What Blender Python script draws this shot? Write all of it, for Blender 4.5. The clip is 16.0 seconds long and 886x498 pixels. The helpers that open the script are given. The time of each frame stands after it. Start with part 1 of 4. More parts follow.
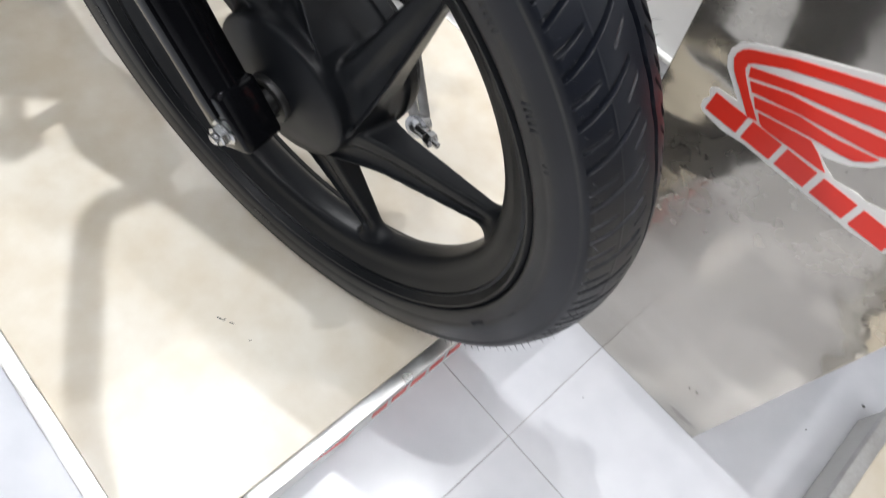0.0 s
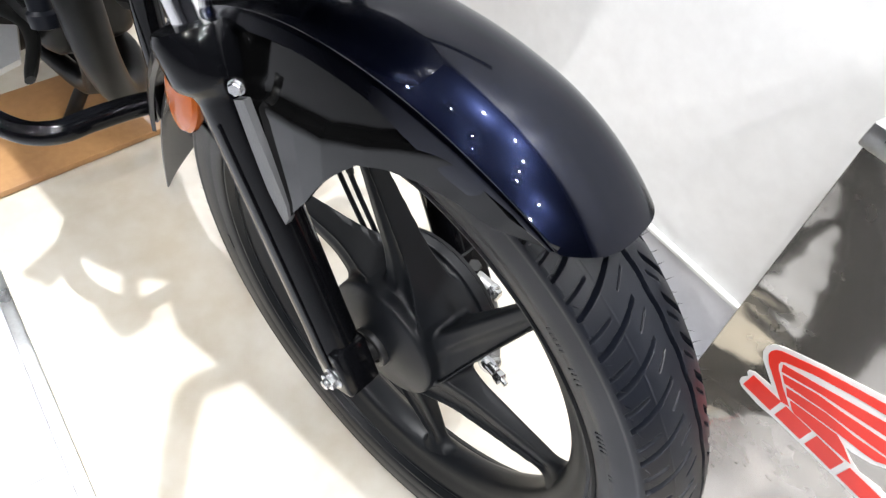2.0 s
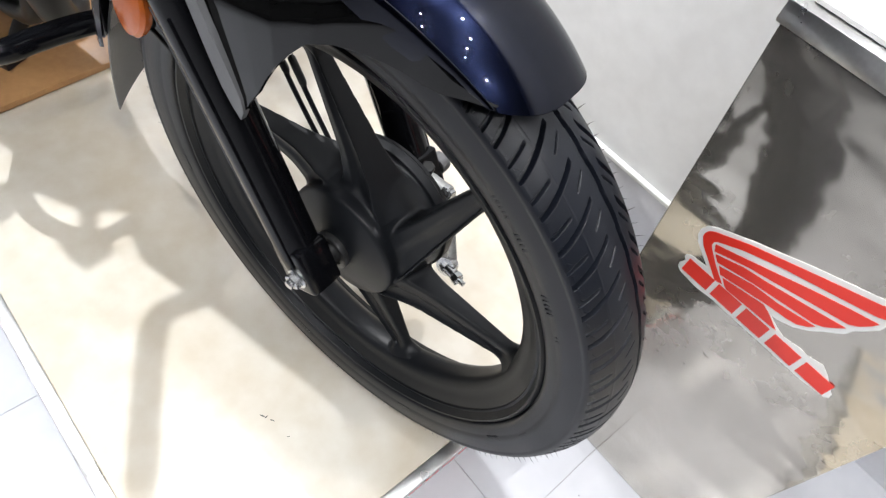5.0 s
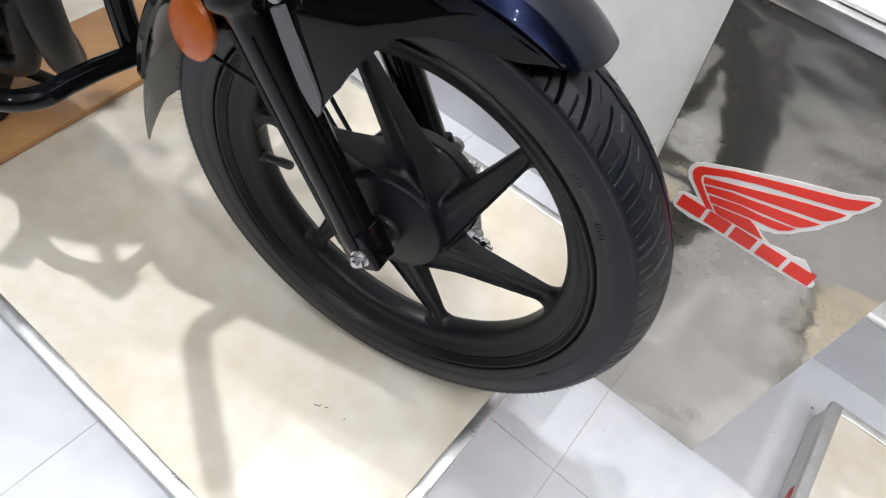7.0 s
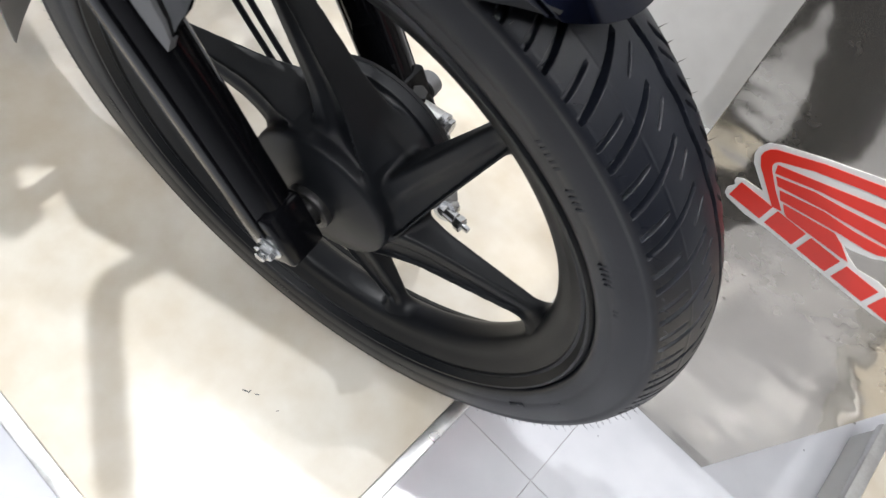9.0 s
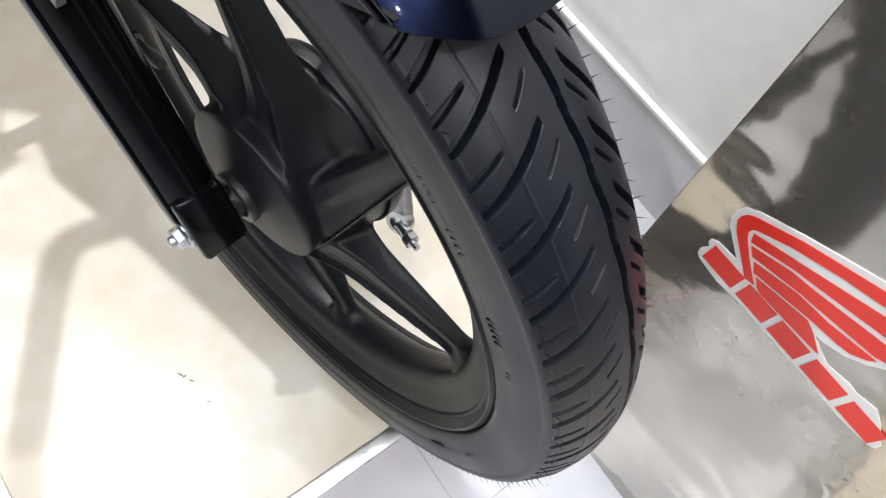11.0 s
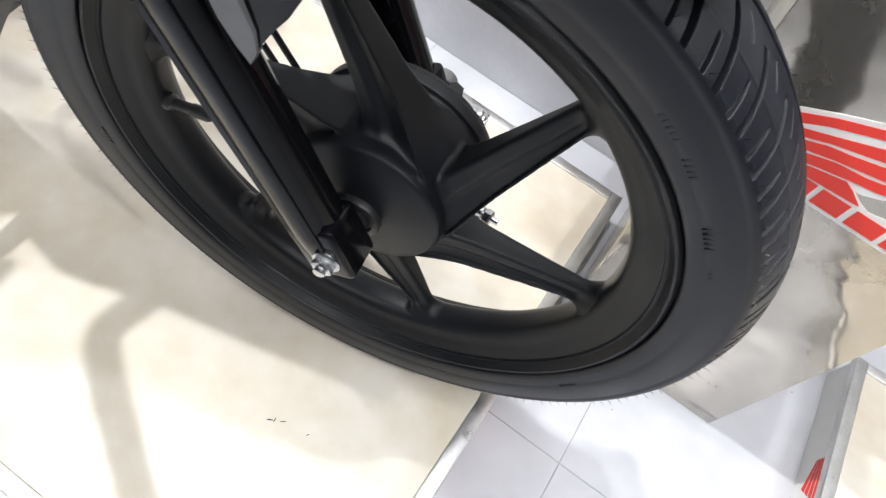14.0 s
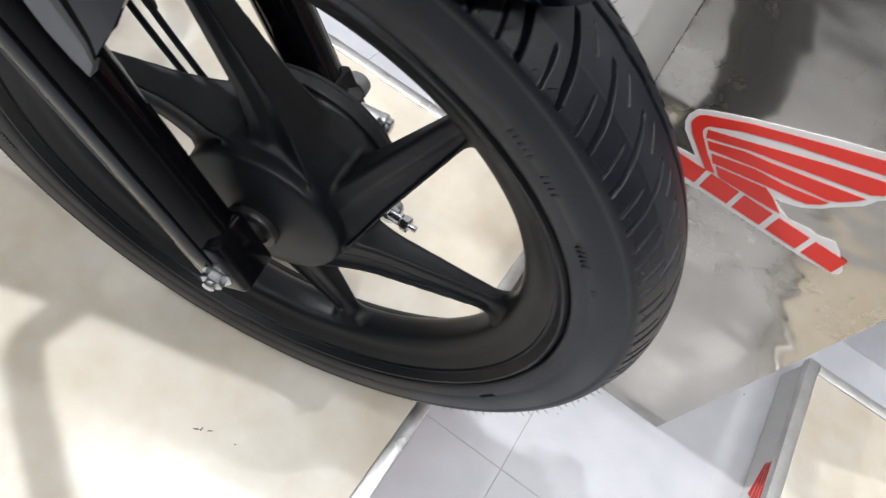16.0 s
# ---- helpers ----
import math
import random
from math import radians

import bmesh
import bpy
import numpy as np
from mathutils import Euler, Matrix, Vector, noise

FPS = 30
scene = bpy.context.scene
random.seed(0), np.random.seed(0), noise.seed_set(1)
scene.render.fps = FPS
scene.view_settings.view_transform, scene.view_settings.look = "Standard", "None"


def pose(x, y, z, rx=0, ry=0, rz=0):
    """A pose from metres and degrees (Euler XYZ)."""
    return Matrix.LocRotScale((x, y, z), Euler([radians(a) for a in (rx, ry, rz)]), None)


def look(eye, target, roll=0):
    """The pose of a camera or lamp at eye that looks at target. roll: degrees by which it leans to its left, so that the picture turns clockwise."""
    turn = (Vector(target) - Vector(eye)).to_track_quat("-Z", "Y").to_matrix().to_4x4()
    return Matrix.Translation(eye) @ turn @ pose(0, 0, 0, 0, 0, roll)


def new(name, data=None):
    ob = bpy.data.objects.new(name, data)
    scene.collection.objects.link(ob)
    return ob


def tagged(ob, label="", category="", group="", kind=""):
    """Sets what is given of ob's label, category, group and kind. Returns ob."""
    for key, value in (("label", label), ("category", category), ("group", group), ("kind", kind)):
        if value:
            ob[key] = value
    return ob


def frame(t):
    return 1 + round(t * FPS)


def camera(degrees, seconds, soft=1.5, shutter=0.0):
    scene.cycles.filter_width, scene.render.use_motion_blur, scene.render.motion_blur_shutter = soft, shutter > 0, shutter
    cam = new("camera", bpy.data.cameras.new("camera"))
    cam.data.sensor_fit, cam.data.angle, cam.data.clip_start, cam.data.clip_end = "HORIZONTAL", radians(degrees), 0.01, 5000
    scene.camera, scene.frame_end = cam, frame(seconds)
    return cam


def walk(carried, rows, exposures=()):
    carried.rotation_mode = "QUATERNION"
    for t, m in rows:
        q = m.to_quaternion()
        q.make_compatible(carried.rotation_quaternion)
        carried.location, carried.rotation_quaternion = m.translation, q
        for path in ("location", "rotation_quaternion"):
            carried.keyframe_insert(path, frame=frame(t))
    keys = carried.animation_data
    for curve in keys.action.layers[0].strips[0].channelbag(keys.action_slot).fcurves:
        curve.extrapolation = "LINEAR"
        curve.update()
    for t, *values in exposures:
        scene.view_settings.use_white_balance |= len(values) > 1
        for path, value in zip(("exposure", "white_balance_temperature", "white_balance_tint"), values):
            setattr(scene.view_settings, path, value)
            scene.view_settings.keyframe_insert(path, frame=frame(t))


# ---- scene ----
cam = camera(69.5, 16.0, soft=1.25, shutter=0.5)
PATH = [
    (0, (0.328, -0.22, 0.708), (-0.232, 0.613, -1.021), 16.2),
    (0.5, (0.306, -0.218, 0.734), (-0.351, 0.657, -0.94), 14.9),
    (1, (0.288, -0.221, 0.772), (-0.496, 0.679, -0.833), 12.9),
    (1.5, (0.264, -0.229, 0.815), (-0.569, 0.673, -0.763), 12.5),
    (2, (0.246, -0.235, 0.848), (-0.609, 0.687, -0.708), 13.4),
    (2.5, (0.239, -0.239, 0.855), (-0.61, 0.685, -0.702), 13.9),
    (3, (0.243, -0.241, 0.86), (-0.588, 0.678, -0.71), 14.2),
    (3.5, (0.254, -0.242, 0.859), (-0.554, 0.674, -0.724), 14.8),
    (4, (0.275, -0.243, 0.851), (-0.483, 0.681, -0.752), 15.6),
    (4.5, (0.299, -0.244, 0.837), (-0.419, 0.672, -0.79), 16.2),
    (7, (0.278, -0.418, 0.862), (-0.294, 0.702, -0.692), 14.9),
    (7.5, (0.27, -0.403, 0.849), (-0.289, 0.671, -0.743), 14.5),
    (8, (0.243, -0.327, 0.807), (-0.252, 0.638, -0.874), 16.9),
    (8.5, (0.216, -0.26, 0.776), (-0.222, 0.641, -0.955), 19.7),
    (9, (0.216, -0.215, 0.756), (-0.206, 0.657, -0.993), 20.5),
    (9.5, (0.251, -0.168, 0.751), (-0.243, 0.655, -1.004), 21.3),
    (12, (0.233, -0.127, 0.733), (-0.251, 0.664, -1.039), 25.1),
    (12.5, (0.222, -0.144, 0.745), (-0.223, 0.709, -1.009), 23.2),
    (13, (0.204, -0.185, 0.748), (-0.184, 0.725, -0.99), 23.3),
    (13.5, (0.168, -0.238, 0.743), (-0.143, 0.743, -0.971), 23.8),
    (14, (0.136, -0.287, 0.73), (-0.092, 0.759, -0.959), 24.8),
    (14.5, (0.122, -0.307, 0.726), (-0.087, 0.761, -0.953), 25.2),
    (15, (0.131, -0.298, 0.73), (-0.075, 0.769, -0.949), 24.5),
    (15.5, (0.161, -0.265, 0.734), (-0.032, 0.784, -0.958), 24.4),
    (16, (0.186, -0.229, 0.741), (-0.021, 0.803, -0.96), 25.4),
]
walk(cam, [(t, look(eye, target, roll)) for t, eye, target, roll in PATH],
     exposures=[(0, -0.2), (0.5, -0.15), (1, 0.05), (1.5, 0.25), (2, 0.5), (4, 0.48), (4.5, 0.3), (7, -0.15), (8, -0.15), (9.5, -0.12), (12, 0.14), (14.5, 0.12), (15.5, -0.05), (16, -0.24)])

# ---- light ----
world = bpy.data.worlds.new("world")
scene.world = world
world.use_nodes = True
world.node_tree.nodes["Background"].inputs["Color"].default_value = (0.9, 0.92, 1.0, 1)
world.node_tree.nodes["Background"].inputs["Strength"].default_value = 0.05
scene.view_settings.exposure = 0.0

CEILING, FLOOR = 2.75, -0.063


def spot(x, y, watts, size=0.013, angle=150.0, warm=(0.95, 0.972, 1.0), aim=None, blend=0.6):
    lamp = bpy.data.lights.new("spot_or_fill", "SPOT")
    lamp.energy, lamp.shadow_soft_size, lamp.spot_size, lamp.spot_blend, lamp.color = watts, size, radians(angle), blend, warm
    ob = new("spot_or_fill_light", lamp)
    ob.matrix_world = pose(x, y, CEILING - 0.06) if aim is None else look((x, y, CEILING - 0.06), aim)
    return ob


spot(-0.5, -0.35, 262, angle=34.0, aim=(-0.47, -0.33, 0.0), blend=1.0, warm=(0.91, 0.957, 1.0))
spot(-1.6, -0.5, 280, angle=13.0, aim=(0.76, 0.05, FLOOR), blend=0.5, warm=(0.975, 0.98, 0.99))
spot(-2.6, 0.21, 260, angle=15.0, aim=(0.82, 0.2, FLOOR), blend=0.4, warm=(0.975, 0.98, 0.99))
# added beam that brightens the strip behind the platform; no lamp known there
spot(-0.33, 0.32, 150, angle=16.0, aim=(-0.15, 0.52, FLOOR), blend=0.8, warm=(0.965, 0.975, 1.0))
# the last four are added fills, with no lamp known there
SPOTS = [(-2.6, 0.2, 100), (-1.02, -0.7, 14), (-0.33, 0.2, 78), (0.22, 0.27, 66), (-0.05, -0.53, 11), (0.16, -0.82, 14), (0.6, 0.02, 34), (0.76, -0.3, 25), (0.92, -0.56, 20), (0.5, -2.1, 96), (1.5, -0.5, 70), (1.9, -1.2, 68), (-1.2, -1.8, 48)]
for sx, sy, watts in SPOTS:
    spot(sx, sy, watts, warm=(0.965, 0.975, 1.0))

# ---- materials ----
MATS = {}


def material(name, colour, rough=0.5, metal=0.0, coat=0.0, second=None, scale=20.0, amount=0.5, bump=0.0, bump_scale=200.0, rough_var=0.0, spec=0.5, fine=None, relief=0.001, bump_detail=4.0, stretch=None):
    """A principled surface with two scales of mottling, roughness variation and fine relief, in object space."""
    m = bpy.data.materials.new(name)
    m.use_nodes = True
    n, l = m.node_tree.nodes, m.node_tree.links
    b = n["Principled BSDF"]
    b.inputs["Base Color"].default_value = (*colour, 1)
    b.inputs["Roughness"].default_value = rough
    b.inputs["Metallic"].default_value = metal
    b.inputs["Coat Weight"].default_value = coat
    b.inputs["Coat Roughness"].default_value = 0.03
    b.inputs["Specular IOR Level"].default_value = spec
    co = n.new("ShaderNodeTexCoord")
    if second:
        big, small, mix, ramp = n.new("ShaderNodeTexNoise"), n.new("ShaderNodeTexNoise"), n.new("ShaderNodeMix"), n.new("ShaderNodeMath")
        big.inputs["Scale"].default_value, small.inputs["Scale"].default_value = scale, fine or scale * 9
        big.inputs["Detail"].default_value, small.inputs["Detail"].default_value = 6, 4
        for tex in (big, small):
            l.new(co.outputs["Object"], tex.inputs["Vector"])
        ramp.operation = "MULTIPLY_ADD"
        l.new(small.outputs["Fac"], ramp.inputs[0])
        ramp.inputs[1].default_value = 0.5
        l.new(big.outputs["Fac"], ramp.inputs[2])
        cr = n.new("ShaderNodeMapRange")
        cr.inputs["From Min"].default_value, cr.inputs["From Max"].default_value = 0.55, 0.95
        cr.inputs["To Max"].default_value = amount
        l.new(ramp.outputs[0], cr.inputs["Value"])
        mix.data_type = "RGBA"
        l.new(cr.outputs["Result"], mix.inputs["Factor"])
        mix.inputs["A"].default_value, mix.inputs["B"].default_value = (*colour, 1), (*second, 1)
        l.new(mix.outputs["Result"], b.inputs["Base Color"])
    if rough_var:
        rn, rm = n.new("ShaderNodeTexNoise"), n.new("ShaderNodeMapRange")
        rn.inputs["Scale"].default_value, rn.inputs["Detail"].default_value = scale * 0.7, 5
        rm.inputs["From Min"].default_value, rm.inputs["From Max"].default_value = 0.3, 0.7
        rm.inputs["To Min"].default_value, rm.inputs["To Max"].default_value = max(rough - rough_var, 0.02), rough + rough_var
        l.new(co.outputs["Object"], rn.inputs["Vector"])
        l.new(rn.outputs["Fac"], rm.inputs["Value"])
        l.new(rm.outputs["Result"], b.inputs["Roughness"])
    if bump:
        bn, bb = n.new("ShaderNodeTexNoise"), n.new("ShaderNodeBump")
        bn.inputs["Scale"].default_value, bn.inputs["Detail"].default_value = bump_scale, bump_detail
        bb.inputs["Strength"].default_value, bb.inputs["Distance"].default_value = bump, relief
        if stretch:
            mp = n.new("ShaderNodeMapping")
            mp.inputs["Scale"].default_value = stretch
            l.new(co.outputs["Object"], mp.inputs["Vector"])
            l.new(mp.outputs["Vector"], bn.inputs["Vector"])
        else:
            l.new(co.outputs["Object"], bn.inputs["Vector"])
        l.new(bn.outputs["Fac"], bb.inputs["Height"])
        l.new(bb.outputs["Normal"], b.inputs["Normal"])
    MATS[name] = m
    return m


RUBBER = material("rubber", (0.0026, 0.0037, 0.0075), 0.40, second=(0.0058, 0.0074, 0.0118), scale=14, amount=0.6, spec=0.4, bump=0.1, bump_scale=900, rough_var=0.08)
RIM = material("satin_black_paint", (0.0062, 0.0072, 0.0090), 0.40, second=(0.0085, 0.0094, 0.0112), spec=0.26, scale=25, amount=0.6, bump=0.15, bump_scale=900, rough_var=0.06)
HUB = material("grey_black_paint", (0.0075, 0.0081, 0.0092), 0.42, second=(0.010, 0.0105, 0.0112), spec=0.25, scale=25, amount=0.5, bump=0.15, bump_scale=900)
GLOSS = material("gloss_navy_black_paint", (0.003, 0.0042, 0.0115), 0.26, 1.0, coat=0.5, second=(0.0042, 0.0058, 0.015), scale=60, amount=0.5)
PANEL = material("gloss_black_paint", (0.0022, 0.0022, 0.0022), 0.06, spec=0.28, second=(0.003, 0.003, 0.003), scale=60, amount=0.5)
FORKP = material("fork_black_paint", (0.003, 0.0032, 0.004), 0.11, spec=0.22, second=(0.004, 0.004, 0.005), scale=40, amount=0.5)
PLASTIC = material("matte_black_plastic", (0.014, 0.014, 0.0145), 0.35, second=(0.02, 0.02, 0.02), scale=30, amount=0.6, bump=0.3, bump_scale=1200)
STEEL = material("polished_steel", (0.7, 0.7, 0.69), 0.33, 1.0, second=(0.5, 0.48, 0.46), scale=30, amount=0.6, bump=0.1, bump_scale=150, rough_var=0.08)
MIRROR = material("mirror_steel", (0.58, 0.55, 0.495), 0.11, 1.0, second=(0.46, 0.425, 0.37), scale=7, amount=0.6, bump=1.0, bump_scale=11, relief=0.0044, rough_var=0.05, bump_detail=1.6, stretch=(0.8, 1.0, 1.5))
# rubbed steel: a hazy lobe under the sharp reflection
mir_n, mir_l = MIRROR.node_tree.nodes, MIRROR.node_tree.links
haze, blend_, out_ = mir_n.new("ShaderNodeBsdfPrincipled"), mir_n.new("ShaderNodeMixShader"), mir_n["Material Output"]
haze.inputs["Base Color"].default_value = (0.5, 0.47, 0.425, 1)
haze.inputs["Metallic"].default_value, haze.inputs["Roughness"].default_value = 1.0, 0.5
blend_.inputs["Fac"].default_value = 0.27
mir_l.new(mir_n["Principled BSDF"].outputs["BSDF"], blend_.inputs[1])
mir_l.new(haze.outputs["BSDF"], blend_.inputs[2])
mir_l.new(blend_.outputs["Shader"], out_.inputs["Surface"])
ZINC = material("zinc_steel", (0.7, 0.71, 0.72), 0.25, 1.0, second=(0.45, 0.45, 0.45), scale=120, amount=0.6, bump=0.2, bump_scale=500)
CHROME = material("chrome", (0.8, 0.8, 0.8), 0.08, 1.0)
BEIGE = material("beige_marble", (0.625, 0.585, 0.51), 0.33, second=(0.5, 0.425, 0.315), scale=7, amount=0.75, bump=0.02, bump_scale=60, rough_var=0.05, fine=30)
WHITE = material("white_marble", (0.52, 0.525, 0.55), 0.2, second=(0.42, 0.425, 0.455), scale=6, amount=0.6, rough_var=0.05, fine=25)
GROUT = material("grout", (0.42, 0.41, 0.41), 0.8, second=(0.3, 0.29, 0.29), scale=60, amount=0.7)
WALLP = material("white_wall_paint", (0.82, 0.825, 0.83), 0.5, second=(0.68, 0.68, 0.68), scale=4, amount=0.6, bump=0.1, bump_scale=120)
SKIRT = material("grey_skirting_tile", (0.66, 0.66, 0.69), 0.2, second=(0.55, 0.55, 0.58), scale=12, amount=0.5)
WOOD = material("brown_wood", (0.43, 0.235, 0.1), 0.35, second=(0.32, 0.16, 0.065), scale=9, amount=0.8, bump=0.1, bump_scale=80)
ORANGE = material("orange_reflector", (0.55, 0.13, 0.02), 0.22, coat=0.15, second=(0.45, 0.09, 0.015), scale=150, amount=0.5)
RED = material("red_vinyl", (0.78, 0.035, 0.018), 0.3, second=(0.7, 0.03, 0.02), scale=30, amount=0.4)
WHITEV = material("white_vinyl", (0.78, 0.78, 0.76), 0.3, second=(0.7, 0.7, 0.68), scale=30, amount=0.4)
# grey of the axle end; on flap and flange it stands for sheen
GREY_OR_SHEEN = material("grey_or_sheen", (0.12, 0.12, 0.124), 0.3, second=(0.09, 0.09, 0.09), scale=30, amount=0.6, bump=0.3, bump_scale=1200)
GREYL = material("light_alloy", (0.6, 0.6, 0.6), 0.4, 0.6, second=(0.5, 0.5, 0.5), scale=60, amount=0.5)
ALLOY = material("dull_alloy", (0.5, 0.5, 0.49), 0.42, 0.7, second=(0.3, 0.3, 0.29), scale=90, amount=0.7, bump=0.2, bump_scale=400)
DARK = material("dark_iron", (0.006, 0.006, 0.0058), 0.4, second=(0.011, 0.011, 0.01), spec=0.2, scale=40, amount=0.7)
CEIL = material("ceiling_grey", (0.16, 0.165, 0.185), 0.8, second=(0.12, 0.125, 0.14), scale=3, amount=0.5)


# ---- building helpers ----
def finish(bm, name, mat, smooth=35.0):
    bmesh.ops.recalc_face_normals(bm, faces=bm.faces)
    mesh = bpy.data.meshes.new(name)
    bm.to_mesh(mesh)
    bm.free()
    mesh.materials.append(mat)
    if smooth:
        mesh.polygons.foreach_set("use_smooth", [True] * len(mesh.polygons))
        mesh.set_sharp_from_angle(angle=radians(smooth))
    return mesh


def part(name, bm, mat, parent=None, label="", smooth=35.0):
    ob = new(name, finish(bm, name, mat, smooth))
    if parent is not None:
        ob.parent = parent
    return tagged(ob, label)


def thing(name, label, category, group="", kind="", at=(0, 0, 0)):
    ob = new(name)
    ob.empty_display_size = 0.05
    ob.location = at
    return tagged(ob, label, category, group, kind)


def box(bm, x0, x1, y0, y1, z0, z1, bevel=0.0, seg=2):
    made = bmesh.ops.create_cube(bm, size=1.0)["verts"]
    for v in made:
        v.co = Vector(((x0 + x1) / 2 + v.co.x * (x1 - x0), (y0 + y1) / 2 + v.co.y * (y1 - y0), (z0 + z1) / 2 + v.co.z * (z1 - z0)))
    if bevel:
        edges = list({e for v in made for e in v.link_edges})
        bmesh.ops.bevel(bm, geom=edges, offset=bevel, segments=seg, profile=0.5, affect="EDGES")
    return bm


def blank():
    return bmesh.new()


def rings(bm, loops, closed=True, caps=True):
    """Skin a list of equal vertex loops."""
    rows = [[bm.verts.new(p) for p in loop] for loop in loops]
    n = len(rows[0])
    for a, b in zip(rows, rows[1:]):
        for i in range(n if closed else n - 1):
            j = (i + 1) % n
            bm.faces.new((a[i], a[j], b[j], b[i]))
    if caps and closed:
        bm.faces.new(rows[0][::-1])
        bm.faces.new(rows[-1])
    return bm


def revolve(bm, profile, steps=96, centre=(0, 0, 0.305), closed_profile=True):
    """Turn a profile of (radius, y) about the axle's line."""
    cx, cy, cz = centre
    cols = []
    for k in range(steps):
        a = 2 * math.pi * k / steps
        cols.append([bm.verts.new((cx + r * math.cos(a), cy + y, cz + r * math.sin(a))) for r, y in profile])
    m = len(profile)
    for k in range(steps):
        a, b = cols[k], cols[(k + 1) % steps]
        for i in range(m if closed_profile else m - 1):
            j = (i + 1) % m
            bm.faces.new((a[i], a[j], b[j], b[i]))
    return bm


def smooth_path(points, per=8):
    """A Catmull-Rom line through points."""
    p = [Vector(q) for q in points]
    p = [2 * p[0] - p[1], *p, 2 * p[-1] - p[-2]]
    out = []
    for i in range(1, len(p) - 2):
        for k in range(per):
            t = k / per
            out.append(0.5 * ((2 * p[i]) + (p[i + 1] - p[i - 1]) * t + (2 * p[i - 1] - 5 * p[i] + 4 * p[i + 1] - p[i + 2]) * t * t + (3 * p[i] - p[i - 1] - 3 * p[i + 1] + p[i + 2]) * t ** 3))
    out.append(p[-2])
    return out


def tube(bm, points, radius, sides=16, per=8, flat=1.0):
    """A round tube along a smooth path; radius may be a list, one for each given point."""
    path = smooth_path(points, per) if len(points) > 2 else [Vector(q) for q in points]
    n = len(path)
    up, loops = None, []
    for i, p in enumerate(path):
        d = (path[min(i + 1, n - 1)] - path[max(i - 1, 0)]).normalized()
        up = (up - d * up.dot(d)).normalized() if up else d.orthogonal().normalized()
        side = d.cross(up)
        if isinstance(radius, (int, float)):
            r = radius
        else:
            f = i / (n - 1) * (len(radius) - 1)
            k = min(int(f), len(radius) - 2)
            r = radius[k] + (radius[k + 1] - radius[k]) * (f - k)
        loops.append([p + r * (math.cos(2 * math.pi * s / sides) * up + flat * math.sin(2 * math.pi * s / sides) * side) for s in range(sides)])
    return rings(bm, loops)


def disc_stack(bm, origin, axis, profile, sides=32):
    """A turned body: profile of (radius, distance along the axis from origin)."""
    o, d = Vector(origin), Vector(axis).normalized()
    u = d.orthogonal().normalized()
    w = d.cross(u)
    return rings(bm, [[o + d * h + r * (math.cos(2 * math.pi * s / sides) * u + math.sin(2 * math.pi * s / sides) * w) for s in range(sides)] for r, h in profile])


def hexagon(bm, origin, axis, radius, height, chamfer=0.15):
    return disc_stack(bm, origin, axis, [(radius * 0.9, 0), (radius, height * chamfer), (radius, height * (1 - chamfer)), (radius * 0.85, height)], 6)


# ---- setting ----
FRONT, NEAR, FAR, WALL_Y = 0.204, -0.349, 0.427, 0.56
floor = tagged(part("floor", box(blank(), -5.15, 5.15, -6.15, 0.7, FLOOR - 0.12, FLOOR - 0.0012), GROUT), "white marble tile floor with thin grey joints", "floor", kind="structure")
TILE_X, TILE_Y, PITCH = 0.321, 0.041, 0.536
tile_mesh = finish(box(blank(), 0.0006, PITCH - 0.0006, 0.0006, PITCH - 0.0006, -0.012, 0, 0.0005, 1), "floor_tile", WHITE)
for i in range(-9, 9):
    for j in range(-11, 2):
        ob = new("floor_tile", tile_mesh)
        ob.parent, ob.location = floor, (TILE_X + i * PITCH, TILE_Y + j * PITCH, FLOOR)
wall = tagged(part("wall_back", box(blank(), -5, 5, WALL_Y, WALL_Y + 0.15, FLOOR, CEILING), WALLP), "plain white painted wall behind the motorcycle", "wall", kind="structure")
tagged(part("baseboard", box(blank(), -5, 5, WALL_Y - 0.01, WALL_Y - 0.0005, FLOOR, 0.079, 0.001, 1), SKIRT), "grey tiled skirting along the white wall", "baseboard", kind="structure")
tagged(part("trim", box(blank(), -5, 5, WALL_Y - 0.012, WALL_Y - 0.0005, 0.0795, 0.0875, 0.002, 2), WHITEV), "white bead on top of the skirting", "trim", kind="structure")
# unseen walls that close the room, dark so the gloss paint reflects dark
for name, dims in (("wall_front", (-5, 5, -6.15, -6, FLOOR, CEILING)), ("wall_left", (-5.15, -5, -6, WALL_Y, FLOOR, CEILING)), ("wall_right", (5, 5.15, -6, WALL_Y, FLOOR, CEILING))):
    tagged(part(name, box(blank(), *dims), CEIL), "plain dark grey wall out of view", "wall", kind="structure")
tagged(part("ceiling", box(blank(), -5.15, 5.15, -6.15, WALL_Y + 0.15, CEILING, CEILING + 0.1), CEIL), "plain dark blue-grey ceiling with small spot lamps", "ceiling", kind="structure")


